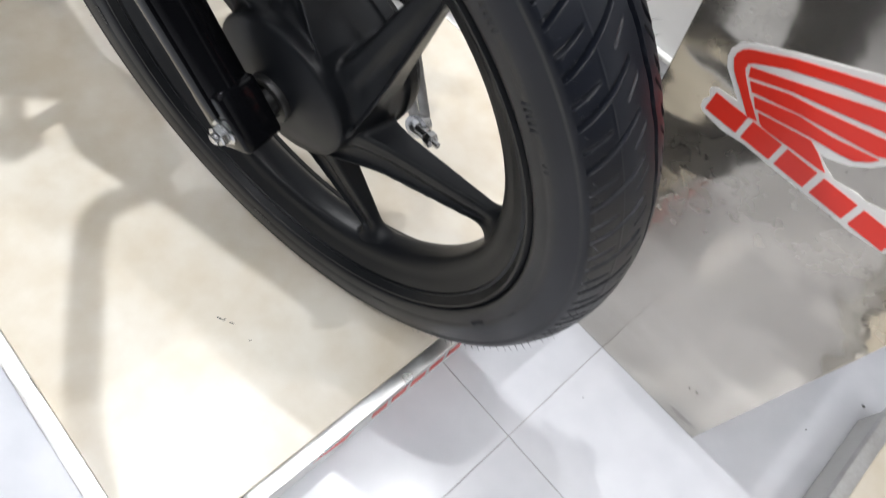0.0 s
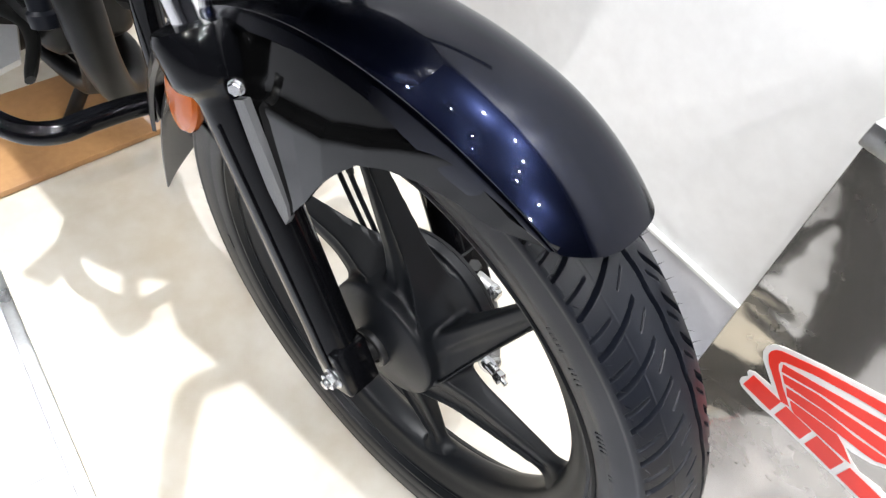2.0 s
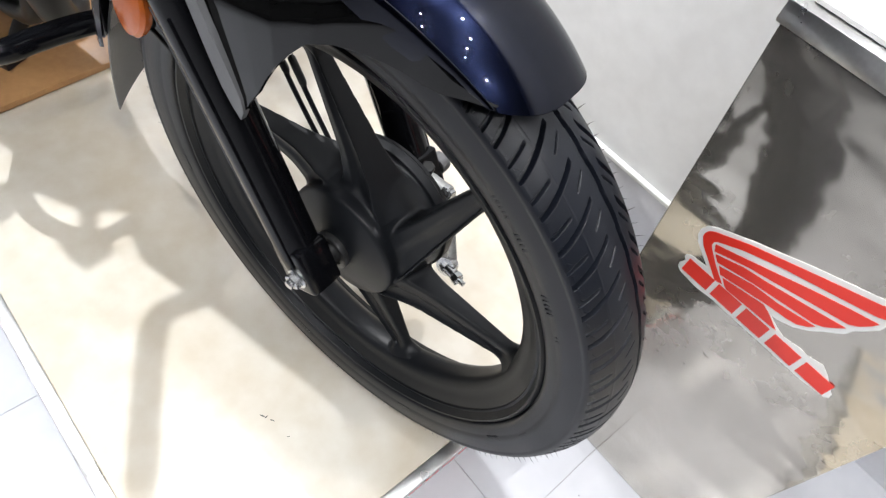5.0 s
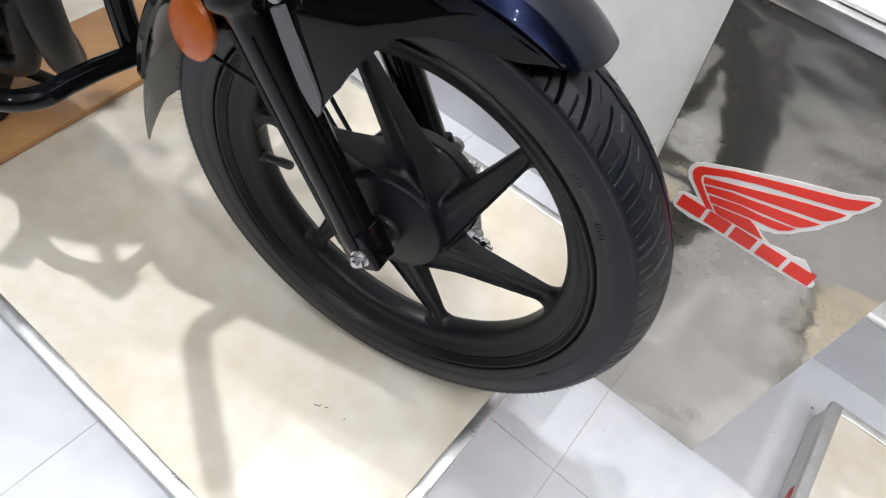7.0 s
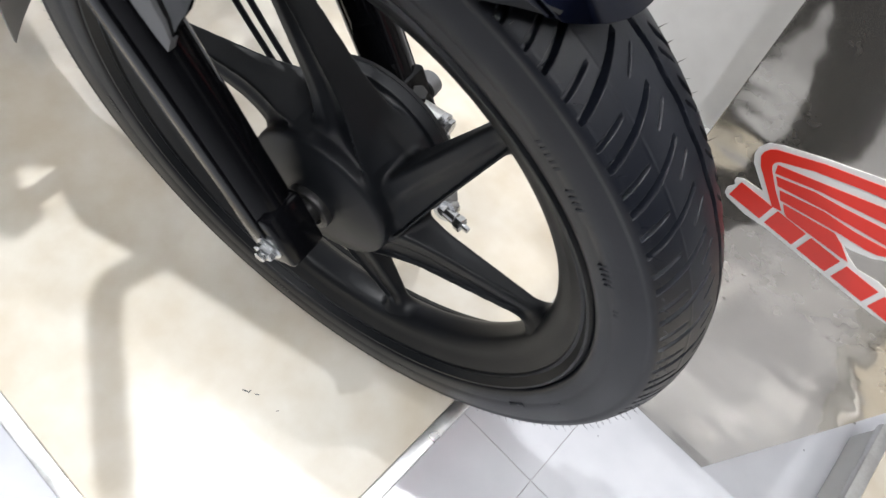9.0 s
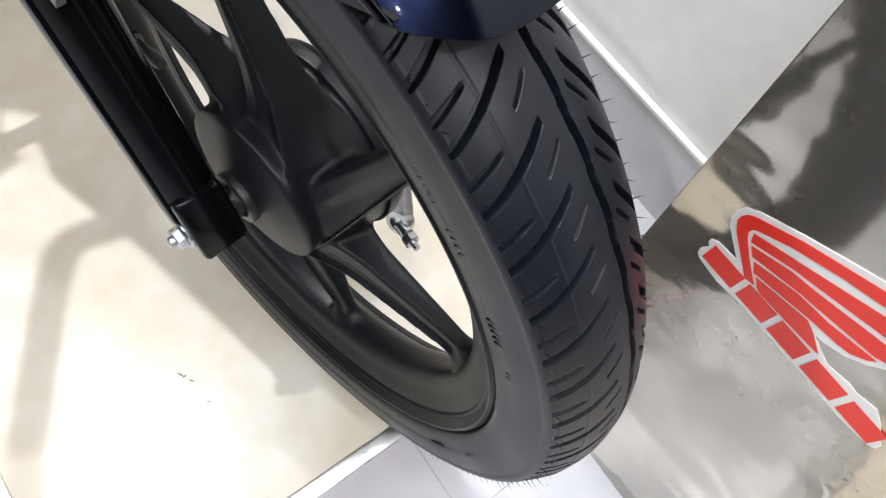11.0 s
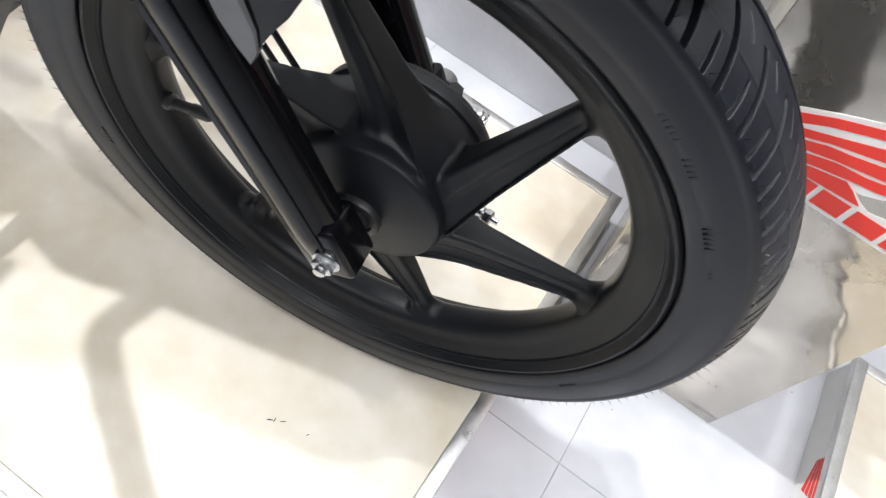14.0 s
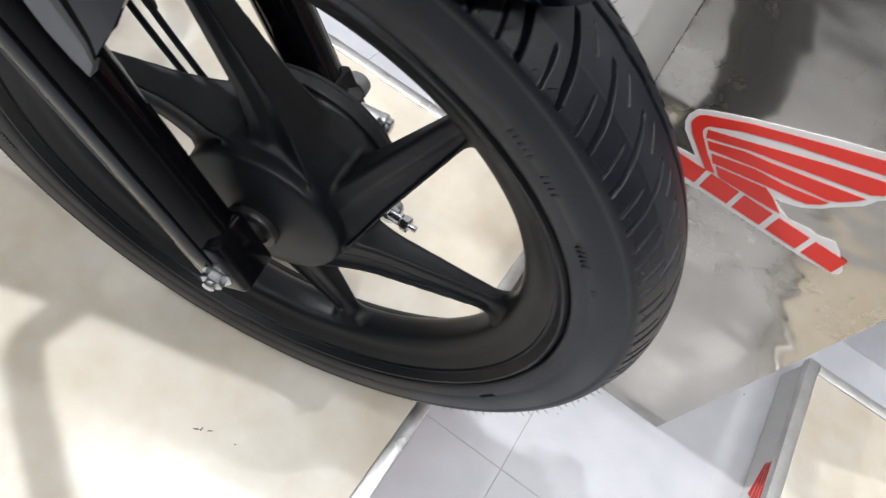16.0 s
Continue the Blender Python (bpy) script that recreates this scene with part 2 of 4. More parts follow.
def platform(x0, x1, y0, y1, label):
    top = thing("display_platform", label, "platform", group="display platforms", at=(x0, y0, FLOOR))
    inv = Matrix.Translation((-x0, -y0, -FLOOR))

    def piece(name, bm, mat, lab=""):
        bmesh.ops.transform(bm, matrix=inv, verts=bm.verts)
        return part(name, bm, mat, top, lab)

    piece("base", box(blank(), x0 + 0.004, x1 - 0.004, y0 + 0.004, y1 - 0.004, FLOOR, -0.0125), WHITEV, "white side of the platform")
    t = 0.018
    piece("marble_slab", box(blank(), x0 + t, x1 - t, y0 + t, y1 - t, -0.012, 0, 0.0008, 1), BEIGE, "polished beige marble slab")
    for a, b, c, d in ((x1 - t, x1, y0, y1), (x0, x0 + t, y0, y1), (x0 + t, x1 - t, y0, y0 + t), (x0 + t, x1 - t, y1 - t, y1)):
        piece("steel_trim", box(blank(), a, b, c, d, -0.012, 0.0015, 0.002, 2), STEEL, "polished steel edge strip")
    return top


PLAT = platform(-1.9, FRONT, NEAR, FAR, "low beige marble display platform with steel edges")
PLAT2 = platform(0.612, 2.7, NEAR, FAR, "second beige marble platform with steel edges")

# ---- motorcycle ----
BIKE = thing("motorcycle", "black motorcycle on the beige marble platform", "motorcycle")
YAW, LEAN_BIKE = 9.94, -1.54  # degrees: turned to its left, leaning to its right
TO_WORLD = Matrix.Translation((0, 0, 0.305)) @ Matrix.Rotation(radians(YAW), 4, "Z") @ Matrix.Rotation(radians(-LEAN_BIKE), 4, "X") @ Matrix.Translation((0, 0, -0.305))
BIKE.matrix_world = TO_WORLD
TO_BIKE = TO_WORLD.inverted()


def wb(*points):
    """Places in the room, as places in the motorcycle's own axes."""
    return [TO_BIKE @ Vector(p) for p in points]


AX = Vector((0, 0, 0.305))


def tyre_mesh():
    """The tyre as a fine grid, with its grooves pressed in; finer over the stretch that stands in view."""
    R = 0.305
    tread, half = 139, 0.0405
    prof = []
    for k in range(tread):
        v = -half + 2 * half * k / (tread - 1)
        prof.append((R - 0.0175 * (abs(v) / half) ** 2.2, v, v))
    side = [(0.2858, 0.0412), (0.2843, 0.0416), (0.2828, 0.0416), (0.2815, 0.0411), (0.28, 0.0411), (0.272, 0.0418), (0.265, 0.0416), (0.2595, 0.041), (0.2585, 0.0404), (0.2565, 0.0403), (0.25, 0.039), (0.2467, 0.038), (0.2451, 0.0365), (0.2446, 0.033), (0.2446, 0.029), (0.238, 0.028)]
    left = [(r, -y, None) for r, y in side[::-1]]
    right = [(r, y, None) for r, y in side]
    prof = left + prof + right
    pitches = 64
    per = 2 * math.pi / pitches
    ang = np.radians(np.concatenate([np.arange(-50, 112, 0.085), np.arange(112, 310, 0.25)]))
    steps = len(ang)
    rr = np.array([p[0] for p in prof])[None, :].repeat(steps, 0)
    yy = np.array([p[1] for p in prof])[None, :].repeat(steps, 0)
    vv = np.array([np.nan if p[2] is None else p[2] for p in prof])[None, :].repeat(steps, 0)
    aa = ang[:, None].repeat(len(prof), 1)

    def groove(v0, a0, v1, a1, curve, w0, w1, depth, wall=0.0007):
        """A slanted groove from (v0, a0 degrees) to (v1, a1) that repeats with the pitch, w0 and w1 half as wide as it is."""
        s = np.clip((vv - v0) / (v1 - v0), 0, 1)
        span = math.radians(a1 - a0)
        off = (aa - math.radians(a0) - span * s ** curve + per / 2) % per - per / 2
        slope = R * span * curve * np.maximum(s, 0.05) ** (curve - 1) / abs(v1 - v0)
        dist = np.abs(off) * R / np.sqrt(1 + slope ** 2)
        inside = (vv >= min(v0, v1)) & (vv <= max(v0, v1))
        fade = np.minimum(1, np.minimum(np.abs(vv - v0) / 0.0006, np.abs(vv - v1) / 0.0012))
        return np.where(inside, depth * np.clip((w0 + (w1 - w0) * s - dist) / wall + 0.5, 0, 1) * fade, 0)

    cut = np.zeros_like(rr)
    with np.errstate(invalid="ignore"):
        for g in (
            groove(-0.0402, 45.9, -0.0085, 50.25, 1.2, 0.0021, 0.0013, 0.0055),
            groove(-0.0402, 48.4, -0.0262, 49.7, 1.2, 0.0017, 0.0008, 0.0035),
            groove(-0.0155, 46.3, -0.0048, 48.3, 1.0, 0.00065, 0.00055, 0.0018, 0.0005),
            groove(0.0145, 53.05, 0.0345, 47.9, 0.9, 0.0015, 0.0024, 0.005),
            groove(0.0105, 51.2, 0.0200, 48.8, 1.0, 0.0008, 0.0006, 0.003),
        ):
            cut = np.maximum(cut, np.nan_to_num(g))
        line = np.nan_to_num(0.0045 * np.clip((0.0017 - np.abs(vv - 0.0038 - 0.0005 * np.sin(aa * pitches))) / 0.0007 + 0.5, 0, 1))
        cut = np.maximum(cut, line)
        seam = np.nan_to_num(-0.00035 * (np.abs(vv + 0.0243) < 0.0006))
        scuffed = np.nan_to_num(-0.00025 * (np.abs(vv + 0.0388) < 0.0006))
        cut = np.where(cut > 0, cut, seam + scuffed)
    rr = rr - cut
    verts = np.stack([rr * np.cos(aa), yy, 0.305 + rr * np.sin(aa)], -1).reshape(-1, 3)
    n = len(prof)
    i = np.arange(steps)[:, None] * n
    i2 = (np.arange(steps)[:, None] + 1) % steps * n
    k = np.arange(n - 1)[None, :]
    faces = np.stack([i + k, i2 + k, i2 + k + 1, i + k + 1], -1).reshape(-1, 4)
    mesh = bpy.data.meshes.new("tyre")
    mesh.from_pydata(verts.tolist(), [], faces.tolist())
    mesh.polygons.foreach_set("use_smooth", [True] * len(mesh.polygons))
    mesh.set_sharp_from_angle(angle=radians(50))
    mesh.materials.append(RUBBER)
    return mesh


def moulded_bars():
    """Plain raised bars on the near sidewall, in place of its moulded marks."""
    bm = blank()
    for a0, count, r in ((56.5, 5, 0.262), (49.5, 4, 0.261), (37.5, 5, 0.26), (28.5, 2, 0.263), (-2, 2, 0.266), (-11, 4, 0.263), (-24, 5, 0.26), (-60, 5, 0.262), (-100, 6, 0.261), (150, 5, 0.262), (200, 5, 0.261)):
        for k in range(count):
            a = radians(a0 - 0.95 * k)
            turn = Matrix.Translation(AX) @ Matrix.Rotation(-a, 4, "Y")
            bar = [turn @ Vector((r + u * 0.0034, -0.0414 + d, t * 0.0009)) for d in (0.0, 0.002) for u, t in ((-1, -1), (1, -1), (1, 1), (-1, 1))]
            vs = [bm.verts.new(p) for p in bar]
            for f in ((0, 1, 2, 3), (0, 1, 5, 4), (1, 2, 6, 5), (2, 3, 7, 6), (3, 0, 4, 7)):
                bm.faces.new([vs[i] for i in f])
    return bm


# rim
half_rim = [(0.2435, 0.0345), (0.241, 0.037), (0.239, 0.0365), (0.2365, 0.0325), (0.2345, 0.0295), (0.2338, 0.0297), (0.2318, 0.0297), (0.2311, 0.0274), (0.229, 0.0262), (0.2255, 0.0245), (0.2215, 0.0215), (0.218, 0.0195), (0.214, 0.018), (0.209, 0.016), (0.2055, 0.011), (0.204, 0.006)]
rim_profile = [(r, -y) for r, y in half_rim] + [(r, y) for r, y in half_rim[::-1]] + [(0.238, 0.027), (0.214, 0.008), (0.214, -0.008), (0.238, -0.027)]
WHEEL = part("front_wheel", revolve(blank(), rim_profile, 180), RIM, BIKE, "matte black cast rim")
tyre = new("tyre", tyre_mesh())
tyre.parent = WHEEL
tagged(part("moulded_relief", moulded_bars(), RUBBER, tyre, "", 0), kind="stuff")
tagged(tyre, "new black rubber tyre with curved tread grooves")


def surface(field, place):
    """Skin the zero level of a field over a grid (r, angle, y) that closes on itself along the angle; place() gives points."""
    nr, nt, ny = field.shape
    full = np.concatenate([field, field[:, :1]], 1)
    solid = full < 0
    corners = [(i, j, k) for i in (0, 1) for j in (0, 1) for k in (0, 1)]

    def corner(box, c):
        return box[c[0]:nr - 1 + c[0], c[1]:nt + c[1], c[2]:ny - 1 + c[2]]

    count = sum(corner(solid, c).astype(np.int8) for c in corners)
    cells = np.argwhere((count > 0) & (count < 8))
    index = -np.ones((nr - 1, nt, ny - 1), int)
    index[tuple(cells.T)] = np.arange(len(cells))
    total, hits = np.zeros((len(cells), 3)), np.zeros(len(cells))
    value = {c: full[cells[:, 0] + c[0], cells[:, 1] + c[1], cells[:, 2] + c[2]] for c in corners}
    for a in corners:
        for axis in range(3):
            if a[axis]:
                continue
            b = tuple(1 if q == axis else a[q] for q in range(3))
            cross = (value[a] < 0) != (value[b] < 0)
            f = np.where(cross, value[a] / np.where(cross, value[a] - value[b], 1), 0)
            at = np.array(a, float)[None, :].repeat(len(cells), 0)
            at[:, axis] += f
            total += at * cross[:, None]
            hits += cross
    verts = place(cells + total / hits[:, None])
    quads = []
    for axis in range(3):
        o1, o2 = [q for q in range(3) if q != axis]
        step = [0, 0, 0]
        step[axis] = 1
        a = solid[:nr - step[0], :nt, :ny - step[2]]
        b = solid[step[0]:, step[1]:nt + step[1], step[2]:]
        e = np.argwhere(a != b)
        e = e[(e[:, 0] >= (axis != 0)) & (e[:, 2] >= (axis != 2)) & (e[:, 0] < nr - 1) & (e[:, 2] < ny - 1)]
        ring = []
        for d1, d2 in ((0, 0), (1, 0), (1, 1), (0, 1)):
            c = e.copy()
            c[:, o1] -= d1
            c[:, o2] -= d2
            wrap = np.where(c[:, 1] < 0, -1, 0)
            c[:, 1] %= nt
            ring.append(np.stack([index[tuple(c.T)], wrap], -1))
        quads.append(np.stack(ring, 1))
    return verts, np.concatenate(quads)


def soft_union(a, b, k):
    h = np.maximum(k - np.abs(a - b), 0) / k
    return np.minimum(a, b) - h * h * k / 4


def soft_meet(a, b, k):
    return -soft_union(-a, -b, k)


def block(v, y, v0, v1, y0, y1, round_):
    """Distance to a bar of rectangular section with rounded edges."""
    p = np.abs(v - (v0 + v1) / 2) - (v1 - v0) / 2 + round_
    q = np.abs(y - (y0 + y1) / 2) - (y1 - y0) / 2 + round_
    return np.hypot(np.maximum(p, 0), np.maximum(q, 0)) + np.minimum(np.maximum(p, q), 0) - round_


def casting():
    """A sixth of the cast wheel between axle and rim: the hub's domed face, its drum, and one channelled spoke with its fillets."""
    rs, ts, ys = np.linspace(0.014, 0.2135, 152), np.radians(-30 + np.arange(120) * 0.5), np.linspace(-0.056, 0.056, 88)
    r, t, y = np.meshgrid(rs, ts, ys, indexing="ij")
    face = -0.0425 + 0.0095 * (np.maximum(r - 0.022, 0) / 0.044) ** 1.8 - y
    rim_of_drum = np.where(y < -0.02, 0.0662, np.where(y < 0.012, 0.0662 + (y + 0.02) / 0.032 * 0.0103, 0.0765))
    hub = soft_meet(face, (r - rim_of_drum) * 0.9, 0.0035)
    hub = soft_union(hub, np.maximum(np.abs(y - 0.0405) - 0.0055, r - 0.0805), 0.004)
    hub = np.maximum(hub, y - 0.05)
    ring = np.maximum(0.2044 + 0.0165 * np.clip((np.abs(y) - 0.004) / 0.018, 0, 1) ** 2 - r, np.abs(y) - 0.026)
    bars = None
    for k in range(-2, 4):
        a = t - math.radians(60 * k)
        u, v = r * np.cos(a), r * np.sin(a)
        out = np.clip(u - 0.08, -0.04, 0.13)
        root = np.clip((0.105 - u) / 0.05, 0, 1) ** 1.6
        top, ridge, lip = -0.005 + out * 0.205 + 0.004 * root, -0.021 + out * 0.24, -0.043 + out * 0.37
        near, far = -0.0085 + out * 0.075 - 0.008 * root, 0.0195 - out * 0.07 + 0.008 * root
        d = block(v, y, ridge, top, near, far, 0.0042)
        slope = np.clip((ridge - v) / np.maximum(ridge - lip, 0.002), 0, 1)
        web = block(v, y + 0.004 * slope, lip, ridge + 0.004, near + 0.0035, far, 0.0015)
        fin = block(v, y, lip, lip + 0.0024, -0.0125 + out * 0.08 - 0.009 * root, far, 0.001)
        d = soft_union(d, np.minimum(web, fin), 0.008)
        d = np.maximum(d, 0.03 - u)
        bars = d if bars is None else np.minimum(bars, d)
    whole = soft_union(soft_union(hub, bars, 0.007), ring, 0.02)

    def place(c):
        rr, tt, yy = 0.014 + c[:, 0] * (rs[1] - rs[0]), np.radians(-30 + c[:, 1] * 0.5), ys[0] + c[:, 2] * (ys[1] - ys[0])
        return np.stack([rr * np.cos(tt), yy, rr * np.sin(tt)], -1)

    return surface(whole, place)


def plain_mesh(name, verts, faces, mat):
    used = np.unique(faces)
    renumber = np.zeros(len(verts), int)
    renumber[used] = np.arange(len(used))
    mesh = bpy.data.meshes.new(name)
    mesh.from_pydata(verts[used].tolist(), [], renumber[faces].tolist())
    bm = bmesh.new()
    bm.from_mesh(mesh)
    bmesh.ops.recalc_face_normals(bm, faces=bm.faces)
    bm.to_mesh(mesh)
    bm.free()
    mesh.polygons.foreach_set("use_smooth", [True] * len(mesh.polygons))
    mesh.materials.append(mat)
    return mesh


SPOKE0 = -10.0
cast_verts, cast_quads = casting()
cast_r = np.hypot(cast_verts[:, 0], cast_verts[:, 2])[cast_quads[:, :, 0]]
cast_far = cast_r.mean(1)
spoke_quads = cast_quads[(cast_far > 0.096) & (cast_far < 0.2105) & (cast_quads[:, :, 1] == 0).all(1)][:, :, 0]
smesh = plain_mesh("spoke", cast_verts, spoke_quads, RIM)
for k in range(6):
    ob = new("spoke", smesh)
    ob.parent = WHEEL
    ob.matrix_local = Matrix.Translation(AX) @ Matrix.Rotation(radians(-(SPOKE0 + 60 * k)), 4, "Y")
hub_quads = cast_quads[cast_far <= 0.096]
sixths, n_cast = [], len(cast_verts)
for k in range(6):
    q = math.radians(60 * k + SPOKE0)
    x, z = cast_verts[:, 0], cast_verts[:, 2]
    sixths.append(np.stack([x * math.cos(q) - z * math.sin(q), cast_verts[:, 1], 0.305 + x * math.sin(q) + z * math.cos(q)], -1))
hub_faces = np.concatenate([hub_quads[:, :, 0] + (hub_quads[:, :, 1] + k) % 6 * n_cast for k in range(6)])
hub = new("hub", plain_mesh("hub", np.concatenate(sixths), hub_faces, RIM))
hub.parent = WHEEL
tagged(hub, "satin black cast hub with a domed face")
part("axle_seal", disc_stack(blank(), (0, -0.0415, 0.305), (0, -1, 0), [(0.0215, 0), (0.022, 0.005), (0.021, 0.007), (0.016, 0.0075), (0.0155, 0.005), (0.013, 0.005), (0.0125, 0.012)]), PLASTIC, WHEEL, "black rubber seal")
part("axle_spacer", disc_stack(blank(), (0, -0.055, 0.305), (0, -1, 0), [(0.0105, 0), (0.0105, 0.03)]), ZINC, WHEEL, "bright steel spacer")
valve = blank()
va = radians(-169)
vd = Vector((math.cos(va), 0, math.sin(va)))
disc_stack(valve, AX + vd * 0.207 + Vector((0, -0.004, 0)), -vd, [(0.0085, 0), (0.008, 0.006), (0.0052, 0.009), (0.005, 0.026), (0.0062, 0.028), (0.0062, 0.043), (0.005, 0.046)], 16)
part("tyre_valve", valve, PLASTIC, WHEEL, "black capped valve stem")

# forks
RAKE = radians(29)
UPF = Vector((-math.sin(RAKE), 0, math.cos(RAKE)))
for y in (-0.073, 0.092):
    side = -1 if y < 0 else 1
    foot = Vector((0.012, y, 0.27))
    leg = part("fork_leg", disc_stack(blank(), foot, UPF, [(0.0185, 0.03), (0.0205, 0.034), (0.0215, 0.06), (0.0212, 0.1), (0.0215, 0.305), (0.024, 0.312), (0.031, 0.318), (0.0335, 0.324), (0.034, 0.352), (0.031, 0.3575), (0.017, 0.3585)], 40), FORKP, BIKE, "gloss black fork slider")
    part("fork_tube", disc_stack(blank(), foot + UPF * 0.35, UPF, [(0.0155, 0), (0.0155, 0.5)], 32), CHROME, leg, "bright chromed upper fork tube")
    rib = blank()
    tube(rib, [foot + UPF * h + Vector((-0.019, side * 0.008, -0.008)) for h in (0.045, 0.16, 0.295)], [0.006, 0.0075, 0.0075], 10, 4)
    part("fork_rib", rib, FORKP, leg)
    seam = blank()
    tube(seam, [foot + UPF * h + Vector((0.0085, side * 0.0195, 0.0048)) for h in (0.05, 0.16, 0.29)], 0.0016, 8, 3)
    part("casting_seam", seam, FORKP, leg)
    # squared foot of the leg, round the axle
    lug = box(blank(), -0.0205, 0.0205, -0.0185, 0.0185, -0.0195, 0.034, 0.0045, 3)
    bmesh.ops.transform(lug, matrix=Matrix.Translation((-0.002, y, 0.302)) @ Matrix.Rotation(-RAKE, 4, "Y"), verts=lug.verts)
    part("axle_lug", lug, FORKP, leg)
    if y < 0:
        nut = disc_stack(blank(), (0, -0.0905, 0.305), (0, -1, 0), [(0.0118, 0), (0.0118, 0.0022), (0.0105, 0.0036)])
        hexagon(nut, (0, -0.0938, 0.305), (0, -1, 0), 0.0088, 0.0068)
        disc_stack(nut, (0, -0.1, 0.305), (0, -1, 0), [(0.0048, 0), (0.0048, 0.0035), (0.004, 0.0042)], 16)
        part("axle_nut", nut, ZINC, leg, "bright zinc flange nut")
        cheek = disc_stack(blank(), (0, -0.0885, 0.305), (0, -1, 0), [(0.0165, -0.01), (0.0165, 0.001), (0.0155, 0.002)], 28)
        part("axle_cheek", cheek, FORKP, leg)
        # bracket bolt beside the side panel
        for z, x, dy in ((0.573, -0.1, 0.0),):
            bolt = disc_stack(blank(), (x, y - 0.0115, z), (0.55, -0.8, 0.2), [(0.0062, 0), (0.0062, 0.0015), (0.0058, 0.0026)])
            hexagon(bolt, Vector((x, y - 0.0115, z)) + Vector((0.55, -0.8, 0.2)).normalized() * 0.0026, (0.55, -0.8, 0.2), 0.0048, 0.004)
            part("bracket_bolt", bolt, ZINC, leg, "bright bracket bolt")

    else:
        cap_ = disc_stack(blank(), (0.004, 0.1105, 0.312), (0, 1, 0), [(0.0115, 0), (0.012, 0.003), (0.0115, 0.012), (0.0085, 0.0145), (0.003, 0.015)], 24)
        part("axle_end", cap_, GREY_OR_SHEEN, leg, "dull grey end of the axle")


# front fender
def fender_shell(a0, a1, rise, half, drop, steps=90, wall=0.003):
    bm = blank()
    loops = []
    across = 151
    for k in range(steps + 1):
        s = (k / steps) ** 1.35
        out, inn = [], []
        for i in range(across):
            q = -1 + 2 * i / (across - 1)
            f = abs(q)
            start = a0 + (9.0 * f ** 2.6 if q < 0 else 9.0 * f ** 3.2)
            a = start + (a1 - start) * s
            e0 = min(1.0, (a - start) / 16.0)
            e1 = 1 - (1 - e0) ** 2
            h = half * (0.86 + 0.14 * e1) * (1.0 if q < 0 else 0.8)
            if q > 0:
                y, fall = math.sin(f * math.pi / 2) ** 0.95, f ** 2.6
            elif f < 0.7:
                y, fall = f / 0.7 * 0.87, 0.40 * (f / 0.7) ** 2.3
            elif f < 0.76:
                y, fall = 0.87 + (f - 0.7) / 0.06 * 0.07, 0.40 + 0.015 * (f - 0.7) / 0.06 - 0.09 * math.sin((f - 0.7) / 0.06 * math.pi)
            else:
                y, fall = 0.94 + (f - 0.76) / 0.24 * 0.06, 0.415 + (0.25 + 0.335 * min(1.0, max(0.0, (90.0 - a) / 12.0))) * (0.12 + 0.88 * min(1.0, (a - start) / 3.5)) * (f - 0.76) / 0.24
            r = rise - 0.005 * min(1.0, (a - a0) / 30.0) - 0.012 * (1 - e0) ** 2.0 - drop * fall * (0.55 + 0.45 * e1)
            ar = radians(a)
            for lst, w in ((out, 0), (inn, wall)):
                lst.append(Vector(((r - w) * math.cos(ar), math.copysign(y, q) * (h - w) - 0.009, 0.305 + (r - w) * math.sin(ar))))
        loops.append(out + inn[::-1])
    return rings(bm, loops)


FENDER = part("front_fender", fender_shell(62.0, 168, 0.3435, 0.0585, 0.033), GLOSS, BIKE, "glossy black painted front fender", 30)


def between(table, a):
    for (a0, v0), (a1, v1) in zip(table, table[1:]):
        if a <= a1:
            return v0 + (v1 - v0) * max(0.0, (a - a0) / (a1 - a0))
    return table[-1][1]


